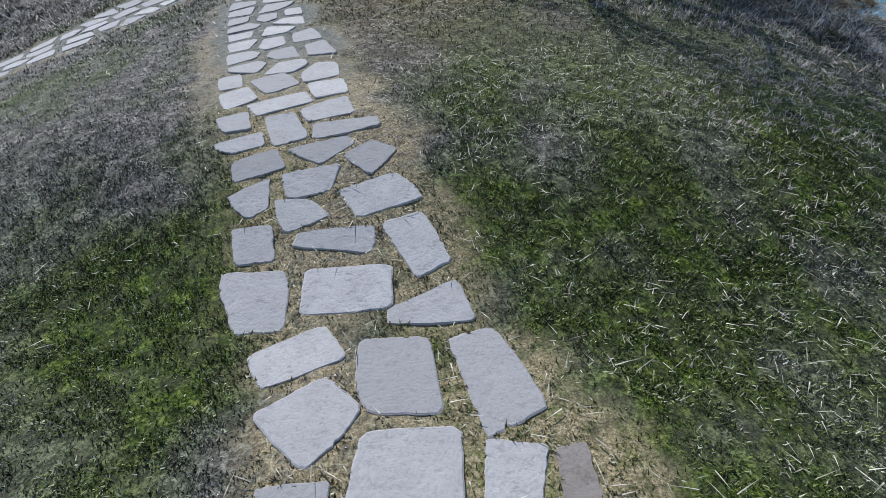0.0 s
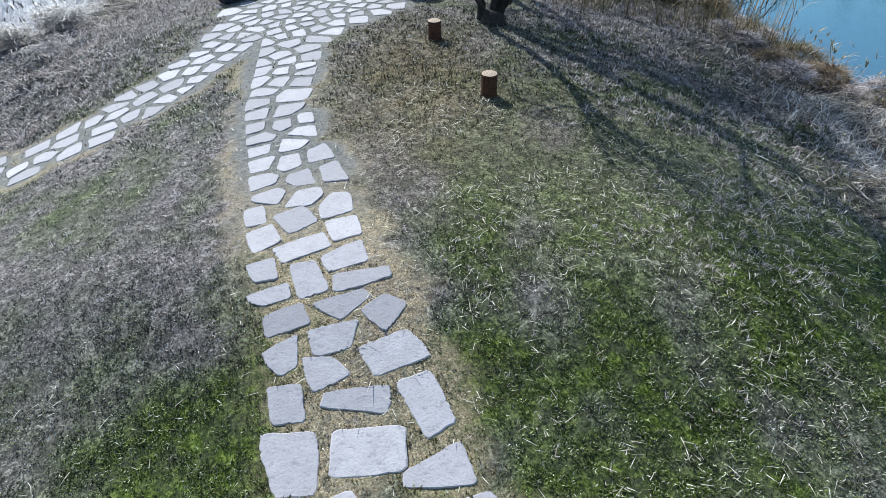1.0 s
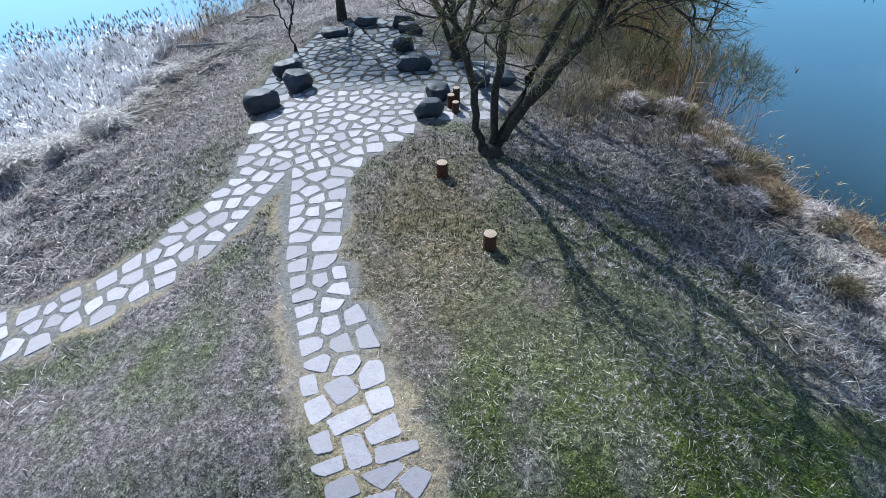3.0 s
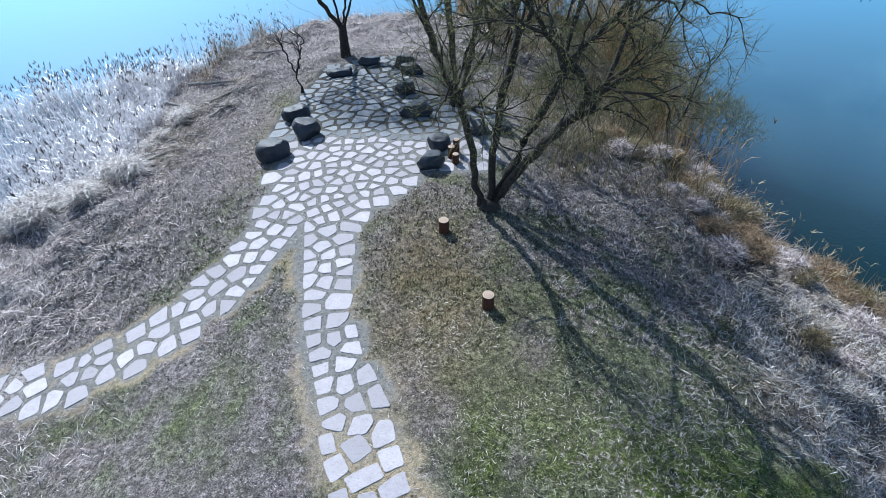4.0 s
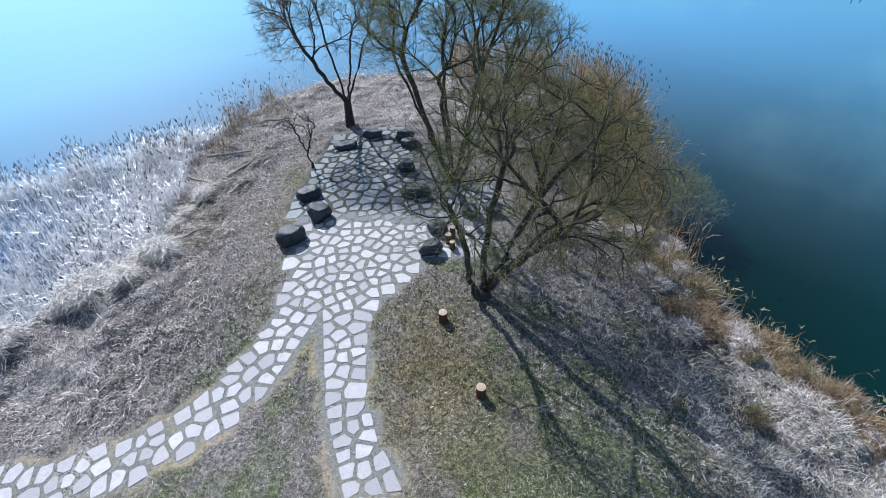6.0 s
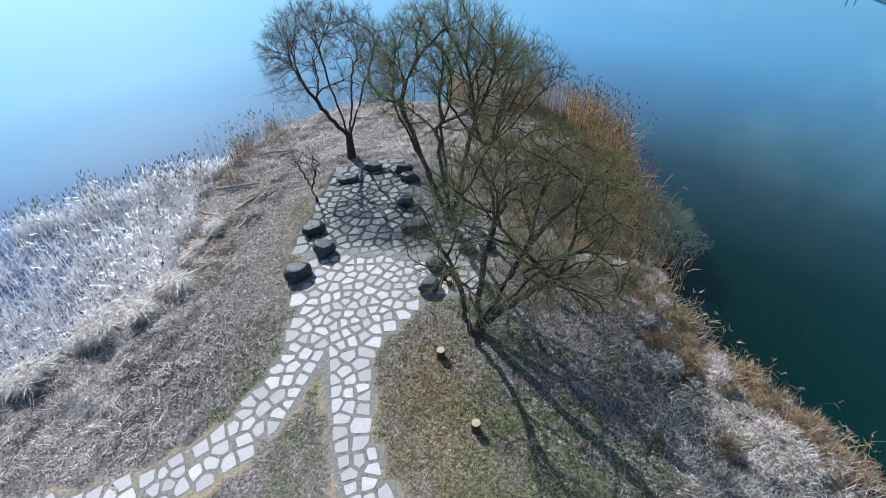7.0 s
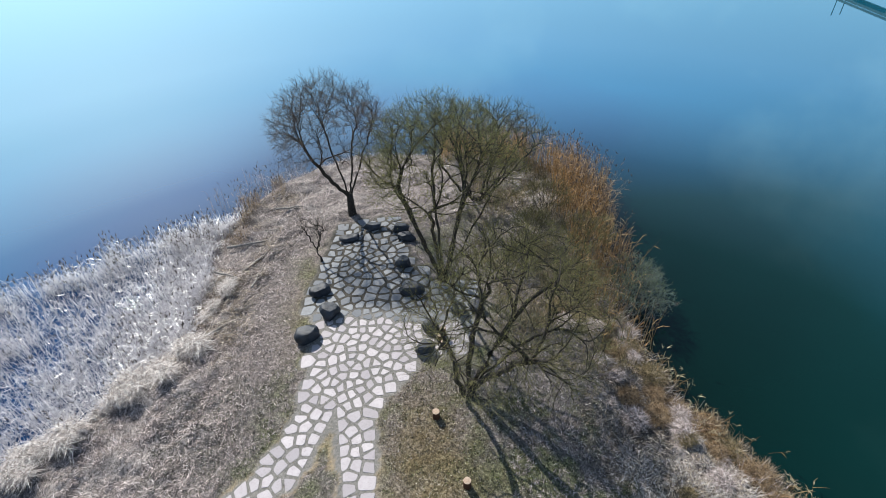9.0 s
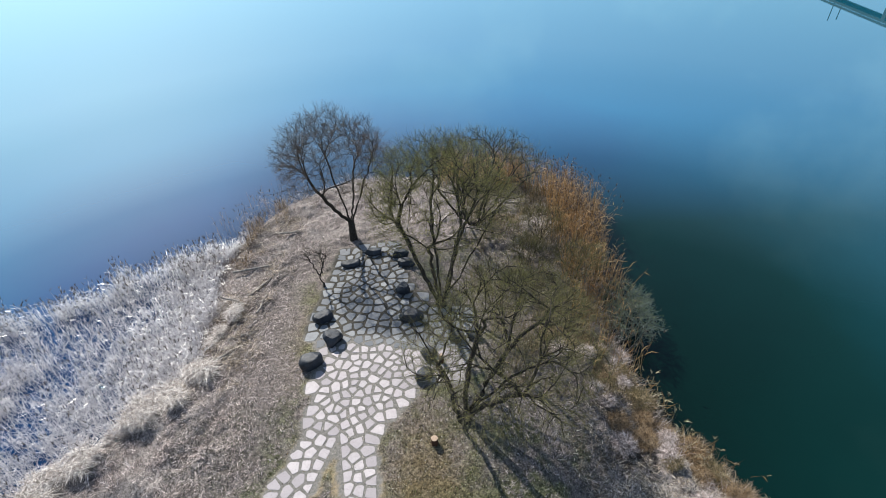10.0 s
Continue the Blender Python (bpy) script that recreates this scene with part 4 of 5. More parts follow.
        for own, mesh in made.items():
            kind = "stem" if self.strands[own][0] == 0 else "limb"
            part_raw(kind, raw_mesh(kind, [tuple(p) for p in mesh[0]], mesh[1], mesh[2], self.bark, True), root)
        crown = part_raw("crown", raw_mesh("crown", *self.rods, self.shoot_mat, False), root, "dense spray of fine twigs")
        if self.buds is not None:
            part_raw("foliage", raw_mesh("foliage", *self.buds, self.leaf_mat), crown, "sparse opening leaves")


def tree(name, x, y, seed, label, stems, centre, radii, counts, shoot, leaf, bole, bark, shoot_mat, leaf_mat, floor=-0.35, inner=0.55, category="tree", group="trees on the spit", steps=(0.3, 0.24, 0.17), fine=0.0062, least=0.9, crook=0.05):
    t = Tree(seed, centre, radii, bark, shoot_mat, leaf_mat)
    for line in stems:
        t.stem(line)
    t.seek(counts[0], 0.35, 0.75, 1, steps[0], floor, least, crook)
    t.seek(counts[1], 0.5, 0.92, 2, steps[1], floor, least + 0.3, crook)
    t.seek(counts[2], inner, 1.0, 3, steps[2], floor, least + 0.4, 0.12)
    per, length, radius, rise = shoot
    base, tip = t.shoots(per, length, radius, rise)
    t.buds = None
    if leaf[0]:
        t.leaves(base, tip, *leaf)
    t.finish(name, x, y, label, category, group, bole, fine)


def fan(seed, count, lean, height, foot=0.12, low=0.3):
    """Stems that rise from one stool and part evenly on all sides."""
    rng = random.Random(seed)
    rows = []
    for k in range(count):
        a, tilt, h = k * 2.4 + rng.uniform(-0.3, 0.3), lean * rng.uniform(0.45, 1.1), height * rng.uniform(0.85, 1.1)
        c, d = math.cos(a), math.sin(a)
        rows.append([(c * foot, d * foot, low), (c * (foot + tilt * h * 0.3), d * (foot + tilt * h * 0.3), h * 0.35), (c * tilt * h * 0.72, d * tilt * h * 0.72, h * 0.7), (c * tilt * h, d * tilt * h, h)])
    return rows


tree("willow_tree", 0.6, 9.55, 11, "multi-stemmed spring willow with dark trunks casting long shadows",
     [[(-0.2, 0.02, 0.1), (-0.3, 0.02, 0.9), (-0.42, 0.1, 1.8), (-0.85, 0.25, 2.8), (-1.2, 0.3, 3.7)],
      [(0.0, 0.05, 0.2), (0.06, 0.1, 1.1), (0.1, 0.2, 2.1), (0.35, 0.3, 3.1), (0.5, 0.6, 4.0)],
      [(0.1, 0.02, 0.2), (0.62, 0.08, 0.95), (1.3, 0.2, 1.75), (1.75, 0.0, 2.5), (2.3, -0.2, 2.9), (2.75, -0.1, 3.4)],
      [(0.1, 0.05, 0.2), (0.55, 0.2, 1.2), (1.0, 0.45, 2.2), (1.6, 0.6, 3.2), (2.3, 0.6, 4.0)],
      [(0.1, -0.05, 0.2), (0.5, -0.25, 1.1), (0.75, -0.75, 1.9), (1.35, -0.95, 2.7), (1.5, -1.5, 3.5)]],
     (1.1, -0.1, 3.45), (2.9, 2.9, 2.4), (32, 270, 1450), (3, 0.36, 0.0028, 0.1), (1.7, 0.027), (0.26, 0.21), M_BARK, M_TWIG, M_BUD, -0.5, 0.5, fine=0.0061, crook=0.13)
tree("willow_tree", -0.05, 14.75, 12, "tall vase-shaped willow with many upright stems behind boulders",
     fan(5, 9, 0.5, 4.0) + [[(-0.12, -0.05, 0.3), (-0.5, -0.1, 1.3), (-1.1, -0.1, 2.2), (-1.8, 0.0, 3.2)]],
     (0.15, 0, 4.4), (2.7, 2.6, 2.75), (44, 320, 1800), (3, 0.34, 0.0028, 0.2), (3.8, 0.028), (0.32, 0.2), M_BARK, M_TWIG, M_BUD, -0.1, 0.66, fine=0.005)
tree("bare_tree", -4.05, 19.75, 13, "bare spreading tree with one dark trunk at the terrace end",
     [[(0, 0, 0.2), (0.03, 0, 1.1), (-0.25, 0.05, 2.2), (-0.5, 0.1, 3.4), (-0.6, 0.1, 4.6)],
      [(0.02, 0, 0.9), (0.4, 0.1, 1.9), (0.8, 0.2, 3.0), (1.2, 0.2, 4.0)],
      [(0, 0, 1.0), (-0.8, -0.1, 1.5), (-1.7, -0.1, 2.0), (-2.5, 0.0, 2.9)],
      [(0, 0, 1.0), (-0.4, -0.4, 1.9), (-0.9, -0.8, 3.1), (-1.2, -1.0, 4.0)],
      [(0.02, 0, 1.0), (0.2, 0.5, 2.1), (0.3, 1.0, 3.3)]],
     (-0.35, 0, 3.9), (2.7, 2.4, 2.5), (34, 300, 1900), (3, 0.32, 0.003, 0.15), (0.9, 0.032), (1.2, 0.16), M_BARK, M_TWIG_RED, M_BUD_RUST, -0.3, 0.6, fine=0.0036)
tree("willow_tree", 1.6, 20.6, 15, "low broad willow thicket near the tip of the spit",
     fan(8, 9, 0.75, 3.0, 0.3), (0.2, 0, 2.9), (3.3, 2.3, 2.1), (24, 160, 900), (2, 0.36, 0.0036, 0.25), (1.0, 0.032), (0.3, 0.2), M_BARK, M_TWIG, M_BUD, -0.2)
tree("sapling", -4.9, 16.4, 14, "small bare sapling leaning beside the terrace",
     [[(0, 0, 0.1), (-0.12, 0.05, 0.7), (-0.35, 0.1, 1.3), (-0.5, 0.1, 1.9)], [(-0.1, 0.03, 0.6), (0.12, 0.0, 1.1), (0.3, 0.05, 1.7)]],
     (-0.15, 0.05, 1.55), (0.75, 0.6, 0.85), (9, 26, 60), (1, 0.2, 0.0045, 0.2), (0, 0), (0.25, 0.05), M_BARK, M_TWIG_RED, M_BUD, -0.4, 0.4, "tree", "trees on the spit", (0.2, 0.16, 0.12), 0.0062, 0.6)
for k, (bx, by, size) in enumerate([(5.5, 16.4, 0.85), (3.7, 17.6, 0.6), (2.9, 15.6, 0.45), (4.9, 14.3, 0.6), (4.6, 19.4, 0.8)]):
    tree("willow_shrub", bx, by, 30 + k, "olive willow shrub on the reedy bank", fan(40 + k, 7, 0.7, 1.7 * size, 0.12, 0.05), (0, 0, 1.3 * size), (1.5 * size, 1.4 * size, 1.15 * size),
         (10, 50, 260), (3, 0.34, 0.0034, 0.4), (0.8, 0.028), (0.12, 0.06), M_BARK, M_TWIG, M_BUD, -0.2, 0.5, "shrub", "shrubs on the bank", (0.22, 0.18, 0.14), 0.003, 0.3)
for k, (bx, by, size) in enumerate([(6.8, 14.9, 0.8), (6.9, 13.9, 0.8)]):
    tree("waterside_shrub", bx, by, 60 + k, "grey-green shrub leaning over the water with yellow-green tips",
         [[(px_ + 0.3 * (q > 0), py_, pz_) for q, (px_, py_, pz_) in enumerate(line)] for line in fan(70 + k, 7, 0.8, 1.5 * size, 0.12, 0.05)], (0.35, 0, 1.2 * size), (1.45 * size, 1.35 * size, 1.1 * size),
         (10, 50, 240), (3, 0.32, 0.0032, 0.25), (1.6, 0.034), (0.12, 0.06), M_TWIG_GREY, M_TWIG_GREY, M_BUD_LIME, -0.2, 0.5, "shrub", "shrubs on the bank", (0.22, 0.18, 0.14), 0.003, 0.3)


# ---- grasses ----
def blades(name, x, y, z, h, w, lean, turn, materials, curl=0.5, green=None, kind_label="", category="grass", seed=0):
    """Two-piece bent blades: a quad and a tip each, all joined."""
    n = len(x)
    dx, dy = np.cos(turn), np.sin(turn)
    sx, sy = -dy * w / 2, dx * w / 2
    up, out = h * np.cos(lean), h * np.sin(lean)
    mx, my, mz = x + dx * out * 0.45, y + dy * out * 0.45, z + up * 0.55
    tx, ty, tz = x + dx * out * (1 + curl * 0.2), y + dy * out * (1 + curl * 0.2), z + up * (1 - curl * 0.25)
    v = np.stack([np.stack([x - sx, y - sy, z], 1), np.stack([x + sx, y + sy, z], 1), np.stack([mx + sx * 0.8, my + sy * 0.8, mz], 1),
                  np.stack([mx - sx * 0.8, my - sy * 0.8, mz], 1), np.stack([tx, ty, tz], 1)], 1).reshape(-1, 3)
    b = np.arange(n)[:, None] * 5
    loops = np.concatenate([b, b + 1, b + 2, b + 3, b + 3, b + 2, b + 4], 1)
    sizes = np.tile([4, 3], n)
    me = raw_mesh(name, v, loops.ravel(), sizes, materials, False, {"green": np.repeat(green if green is not None else np.zeros(n), 5)})
    return tagged(new(name, me), kind_label, category, kind="stuff")


R = np.random.RandomState(7)


def scatter(n, x0, x1, y0, y1):
    return R.uniform(x0, x1, n), R.uniform(y0, y1, n)


def tips(name, x, y, z, h, w, lean, turn, material, green, label, category):
    """One-triangle blades, for turf."""
    n = len(x)
    dx, dy = np.cos(turn), np.sin(turn)
    sx, sy = -dy * w / 2, dx * w / 2
    v = np.stack([np.stack([x - sx, y - sy, z], 1), np.stack([x + sx, y + sy, z], 1), np.stack([x + dx * h * np.sin(lean), y + dy * h * np.sin(lean), z + h * np.cos(lean)], 1)], 1).reshape(-1, 3)
    me = raw_mesh(name, v, np.arange(3 * n), np.full(n, 3), material, False, {"green": np.repeat(green, 3)})
    return tagged(new(name, me), label, category, kind="stuff")


def lawn():
    # denser where it is seen from close by
    xs, ys = [], []
    for n, box in ((340000, (-4.2, 4.2, 0.3, 4.6)), (330000, (-9, 6.5, 0.3, 10.5)), (90000, (-8, 6, 10.5, 20))):
        a, b = scatter(n, *box)
        xs.append(a)
        ys.append(b)
    # the dense stretch thins out towards its edges
    k = (ys[0] < R.uniform(2.8, 4.6, len(ys[0]))) & (np.abs(xs[0]) < R.uniform(2.6, 4.2, len(xs[0])))
    xs[0], ys[0] = xs[0][k], ys[0][k]
    x, y = np.concatenate(xs), np.concatenate(ys)
    d = near_stone(x, y)
    sandy = ease(0.62, 0.3, d + (clouds(x, y, 0.35, 33) - 0.5) * 0.5)
    sandy = sandy * (1 - 0.75 * left_edge(x, y))
    keep = ~on_stone(x, y) & ((R.rand(len(x)) > 0.8) | (d > 0.34) | (y < 3.5)) & (R.rand(len(x)) > 0.72 * sandy) & (R.rand(len(x)) < 0.12 + ease(0.38, 0.6, clouds(x, y, 0.1, 61))) & (inland(x, y) > 0.5) & ((y < 12.6) | (d > 0.5))
    x, y, sandy = x[keep], y[keep], sandy[keep]
    n = len(x)
    g = np.clip(greenness(x, y) + R.normal(0, 0.28, n), 0, 1)
    tan = R.rand(n) < sandy * 0.9
    worn = ~tan & (R.rand(n) < 0.9 * tan_patch(x, y))
    h = R.uniform(0.016, 0.04, n) * (0.8 + 0.4 * g) * (1 + 1.0 * ease(4, 8, y))
    w = R.uniform(0.006, 0.014, n) * (1 + 1.1 * ease(4, 9, y))
    lean, turn = R.uniform(0.4, 1.4, n), R.uniform(0, 6.3, n)
    z = ground_z(x, y) - 0.004
    tips("worn_turf", x[worn], y[worn], z[worn], h[worn], w[worn], lean[worn], turn[worn], M_WORN, g[worn] * 0.5, "brown worn turf between path and willow", "grass")
    k = ~tan & ~worn
    tips("lawn_grass", x[k], y[k], z[k], h[k], w[k], lean[k], turn[k], M_TURF, g[k], "short trodden turf, part green, part dried grey", "grass")
    tips("sandy_thatch", x[tan], y[tan], z[tan], h[tan] * 0.75, w[tan], lean[tan], turn[tan], M_THATCH, g[tan] * 0.35, "tan dead grass and litter beside the flagstones", "dry grass")
    x, y = scatter(5200, -8, 6.5, 0.2, 11)
    a, b = scatter(4200, -0.8, 5.0, 0.4, 7.5)
    x, y = np.concatenate([x, a]), np.concatenate([y, b])
    k = ~on_stone(x, y) & (clouds(x, y, 1.2, 71) > 0.42)
    x, y = x[k], y[k]
    n = len(x)
    blades("loose_straw", x, y, ground_z(x, y) + 0.025, 0.025 + 0.12 * R.rand(n) ** 2.5, R.uniform(0.004, 0.007, n) * (1 + 0.5 * ease(2.5, 5, y)), R.uniform(1.35, 1.52, n), R.uniform(0, 6.3, n), M_STRAW, 0.2, None,
           "pale dry stalks scattered on the turf", "straw")


lawn()


def lawn_tufts():
    """Small standing tufts of bleached grass, scattered over the rougher turf."""
    cx, cy = [], []
    for n, box in ((2600, (1.6, 6.2, 3.4, 11.5)), (1500, (-8.0, -2.6, 5.8, 13.0)), (500, (-4.5, 4.0, 2.2, 5.0))):
        a, b = scatter(n, *box)
        k = (clouds(a, b, 0.9, 77) > 0.45) & (near_stone(a, b) > 0.5)
        cx.append(a[k])
        cy.append(b[k])
    x, y = np.repeat(np.concatenate(cx), 9), np.repeat(np.concatenate(cy), 9)
    n = len(x)
    x, y = x + R.normal(0, 0.02, n), y + R.normal(0, 0.02, n)
    far = 0.6 + 0.5 * ease(4, 8, y)
    blades("bleached_tufts", x, y, ground_z(x, y), R.uniform(0.04, 0.12, n) * far, R.uniform(0.006, 0.013, n) * far, R.uniform(0.3, 1.35, n), R.uniform(0, 6.3, n), M_MAT, 0.8, None,
           "small tufts of bleached grass scattered on the turf", "grass")


lawn_tufts()


def pale_meadow():
    """Bleached standing grass where the lawn runs out towards the eastern shore."""
    x, y = scatter(15000, 4.3, 9.0, 2.4, 7.6)
    k = (inland(x, y) > 0.2) & (R.rand(len(x)) < ease(4.5, 6.2, x + 0.25 * (y - 5)) * ease(0.3, 0.55, clouds(x, y, 0.5, 65)))
    x, y = x[k], y[k]
    n = len(x)
    blades("pale_meadow_grass", x, y, ground_z(x, y), R.uniform(0.1, 0.3, n), R.uniform(0.008, 0.016, n), R.uniform(0.4, 1.35, n), R.uniform(0, 6.3, n), M_PALE, 0.8, None,
           "bleached standing grass between lawn and shore", "grass")


pale_meadow()


def bank():
    x, y = scatter(190000, -14.5, 11, 2, 27)
    sd = inland(x, y)
    w = np.clip(ease(-5.0, -7.6, x) + ease(3.6, 5.4, x) * ease(3.2, 5.5, y) + ease(17.5, 20.5, y), 0, 1)
    k = (sd > 0.05) & (near_stone(x, y) > 0.6) & (R.rand(len(x)) < w * (0.15 + ease(0.4, 0.58, clouds(x, y, 0.4, 81))))
    x, y = x[k], y[k]
    n = len(x)
    flow = clouds(x, y, 1.4, 91) * 12.6
    # the darker reed carries part of the willow's shade in its colour
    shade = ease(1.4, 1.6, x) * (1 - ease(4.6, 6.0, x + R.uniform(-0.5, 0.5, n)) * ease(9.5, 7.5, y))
    h, wide, lift = 0.06 + 0.2 * R.rand(n) ** 1.5, R.uniform(0.01, 0.02, n), R.uniform(0, 0.08, n)
    lean, turn = R.uniform(0.7, 1.5, n) + 0.35 * (x > 1.5) * R.rand(n), flow + R.normal(0, 1.0, n)
    h = h * np.where(x > 1.5, 0.75, 1.0)
    for side, name, material in ((x < 1.5, "matted_reed", M_MAT), ((shade < 0.5) & (x >= 1.5), "matted_straw", M_BLEACH), (shade >= 0.5, "shaded_matted_reed", M_SWATHE)):
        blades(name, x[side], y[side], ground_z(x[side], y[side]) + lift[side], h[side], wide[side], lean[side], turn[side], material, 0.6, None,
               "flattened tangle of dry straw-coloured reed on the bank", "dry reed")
    # coarse broken stalks washed up in heaps
    x, y = scatter(9000, -11, -6.2, 11.5, 22)
    k = (inland(x, y) > 0.1) & (R.rand(len(x)) < ease(-6.2, -7.4, x) * ease(0.42, 0.6, clouds(x, y, 0.8, 83)))
    x, y = x[k], y[k]
    n = len(x)
    flow = clouds(x, y, 1.1, 93) * 12.6
    blades("reed_litter", x, y, ground_z(x, y) + R.uniform(0.03, 0.2, n), 0.12 + 0.5 * R.rand(n) ** 2, R.uniform(0.01, 0.02, n), R.uniform(1.0, 1.6, n), flow + R.normal(0, 1.0, n), M_SWATHE, 0.4, None,
           "washed-up heaps of broken brown reed stalks", "dry reed")
    # long stalks laid flat in swathes on the eastern bank
    x, y = scatter(26000, 2.4, 10.5, 4.5, 22)
    sd = inland(x, y)
    k = (sd > 0.05) & (near_stone(x, y) > 0.9) & (R.rand(len(x)) < ease(2.4, 4.6, x + 0.12 * (y - 9)) * ease(0.4, 0.56, clouds(x, y, 0.7, 87)))
    x, y = x[k], y[k]
    n = len(x)
    flow = clouds(x, y, 1.6, 97) * 9.0 - 2.6
    h, wide, lift = 0.07 + 0.26 * R.rand(n) ** 1.8, R.uniform(0.008, 0.017, n), R.uniform(0.02, 0.13, n)
    lean, turn = R.uniform(1.3, 1.62, n), flow + R.normal(0, 0.55, n)
    # same split: shade is painted into the darker swathes
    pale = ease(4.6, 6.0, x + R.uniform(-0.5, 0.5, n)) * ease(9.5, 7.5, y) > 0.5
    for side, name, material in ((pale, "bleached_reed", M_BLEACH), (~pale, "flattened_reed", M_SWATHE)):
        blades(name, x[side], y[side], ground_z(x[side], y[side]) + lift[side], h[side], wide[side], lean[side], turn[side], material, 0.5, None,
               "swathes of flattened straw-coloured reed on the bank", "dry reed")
    # tufts hanging over the water's edge
    x, y = scatter(60000, -14.8, 11.5, 2, 26)
    sd = inland(x, y)
    k = (sd > 0.0) & (sd < 0.7) & (clouds(x, y, 0.7, 95) > 0.42)
    x, y = x[k], y[k]
    n = len(x)
    out = np.where(x < -1, math.pi, 0) + R.normal(0, 0.8, n)
    blades("edge_tussock", x, y, ground_z(x, y), R.uniform(0.35, 0.85, n), R.uniform(0.008, 0.016, n), R.uniform(0.4, 1.25, n), out, M_MAT, 0.9, None,
           "drooping pale tussocks along the water's edge", "dry reed")


bank()


def brush():
    x, y = scatter(24000, 1.2, 7.5, 10.5, 25)
    k = (inland(x, y) > 0.2) & (near_stone(x, y) > 0.9) & (R.rand(len(x)) < ease(1.2, 3.2, x + 0.35 * (y - 11)) * ease(0.3, 0.62, clouds(x, y, 0.9, 55)))
    x, y = x[k], y[k]
    n = len(x)
    blades("dry_brush", x, y, ground_z(x, y), R.uniform(0.2, 0.75, n), R.uniform(0.008, 0.016, n), R.uniform(0.1, 1.1, n), R.uniform(0, 6.3, n), M_BRUSH, 0.5, None,
           "olive-brown tangle of dead weeds and grass", "brush")


brush()


def tussock(x, y, radius, height, material, label, seed, wide=1.0, dome=True, comb=None):
    """A mound of drooping blades that spread from its middle."""
    q = np.random.RandomState(seed)
    n = int(1500 * radius)
    turn, r = q.uniform(0, 6.3, n), radius * np.sqrt(q.rand(n)) * 0.75
    px_, py_ = r * np.cos(turn), r * np.sin(turn)
    if not dome:
        px_, py_ = px_ * 0.6, py_ * 0.6
    rise = height * 0.62 * (1 - (r / radius) ** 2) if dome else height * (0.4 - 0.3 * r / radius)
    if comb is not None:
        # a sheaf that leans over and droops to one side
        turn = comb + q.normal(0, 0.5, n)
        px_, py_ = -math.sin(comb) * q.uniform(-1.0, 1.0, n) * radius, math.cos(comb) * q.uniform(-1.0, 1.0, n) * radius
        rise = height * q.uniform(0.1, 0.75, n)
    ob = blades("grass_tussock", px_, py_, rise, q.uniform(0.2, 0.62, n) * radius * (1 if dome else 1.6), wide * q.uniform(0.008, 0.018, n), q.uniform(0.9, 1.55, n), turn + q.normal(0, 2.4 if dome else 1.2, n), material, 1.6)
    ob.location = (x, y, gz(x, y) - 0.02)
    del ob["kind"]
    tagged(ob, label, "tussock", "tussocks on the bank")


q_ = random.Random(8)
for k in range(17):
    ty = 6.0 + 0.55 * k
    tx = float(np.interp(ty, RIGHT_Y, RIGHT_X)) - q_.uniform(0.2, 1.9)
    tussock(tx, ty + q_.uniform(-0.3, 0.3), q_.uniform(0.3, 0.6), q_.uniform(0.3, 0.5), M_TAWNY if k % 3 == 1 else M_MAT, "drooping tawny tussock over the water's edge" if k % 3 == 1 else "matted straw-grey tussock on the bank", 50 + k)
for k in range(18):
    ty = 7.4 + 0.5 * k + q_.uniform(-0.3, 0.3)
    tx = float(np.interp(ty, LEFT_Y, LEFT_X)) + q_.uniform(0.15, 1.3)
    big = q_.uniform(0.8, 1.15) if ty < 12.6 else q_.uniform(0.5, 0.75)
    tussock(tx, ty, big * q_.uniform(0.4, 0.65), big * q_.uniform(0.45, 0.65), M_PALE, "drooping pale tussock beside the reed bed", 90 + k, 1.8, False, -0.9 + q_.uniform(-0.4, 0.4))
for k in range(18):
    ty = q_.uniform(5.6, 14.0)
    tx = float(np.interp(ty, RIGHT_Y, RIGHT_X)) - 0.5 - 2.8 * q_.random() ** 1.3
    tussock(tx, ty, q_.uniform(0.25, 0.5), q_.uniform(0.3, 0.6), (M_MAT, M_BRUSH, M_MAT, M_TAWNY)[k % 4], "rounded clump of bleached dry grass on the bank", 140 + k)


for k, (tx, ty, size) in enumerate([(7.0, 10.7, 0.8), (7.5, 9.7, 0.6), (8.2, 9.0, 0.85), (8.6, 8.2, 0.7), (9.0, 7.3, 0.8), (9.6, 6.3, 0.7), (6.6, 11.9, 0.6)]):
    tussock(tx - 0.35, ty, size * 0.75, size * 0.7, M_TAWNY if k % 3 else M_BRUSH, "tawny sedge hummock at the water's edge", 200 + k, 1.0, True)
    tussock(tx, ty - 0.1, size * 0.5, size * 0.5, M_SWATHE, "bundle of pale stalks bent over the bank's edge", 220 + k, 1.1, False, -0.5 + 0.2 * (k % 3))


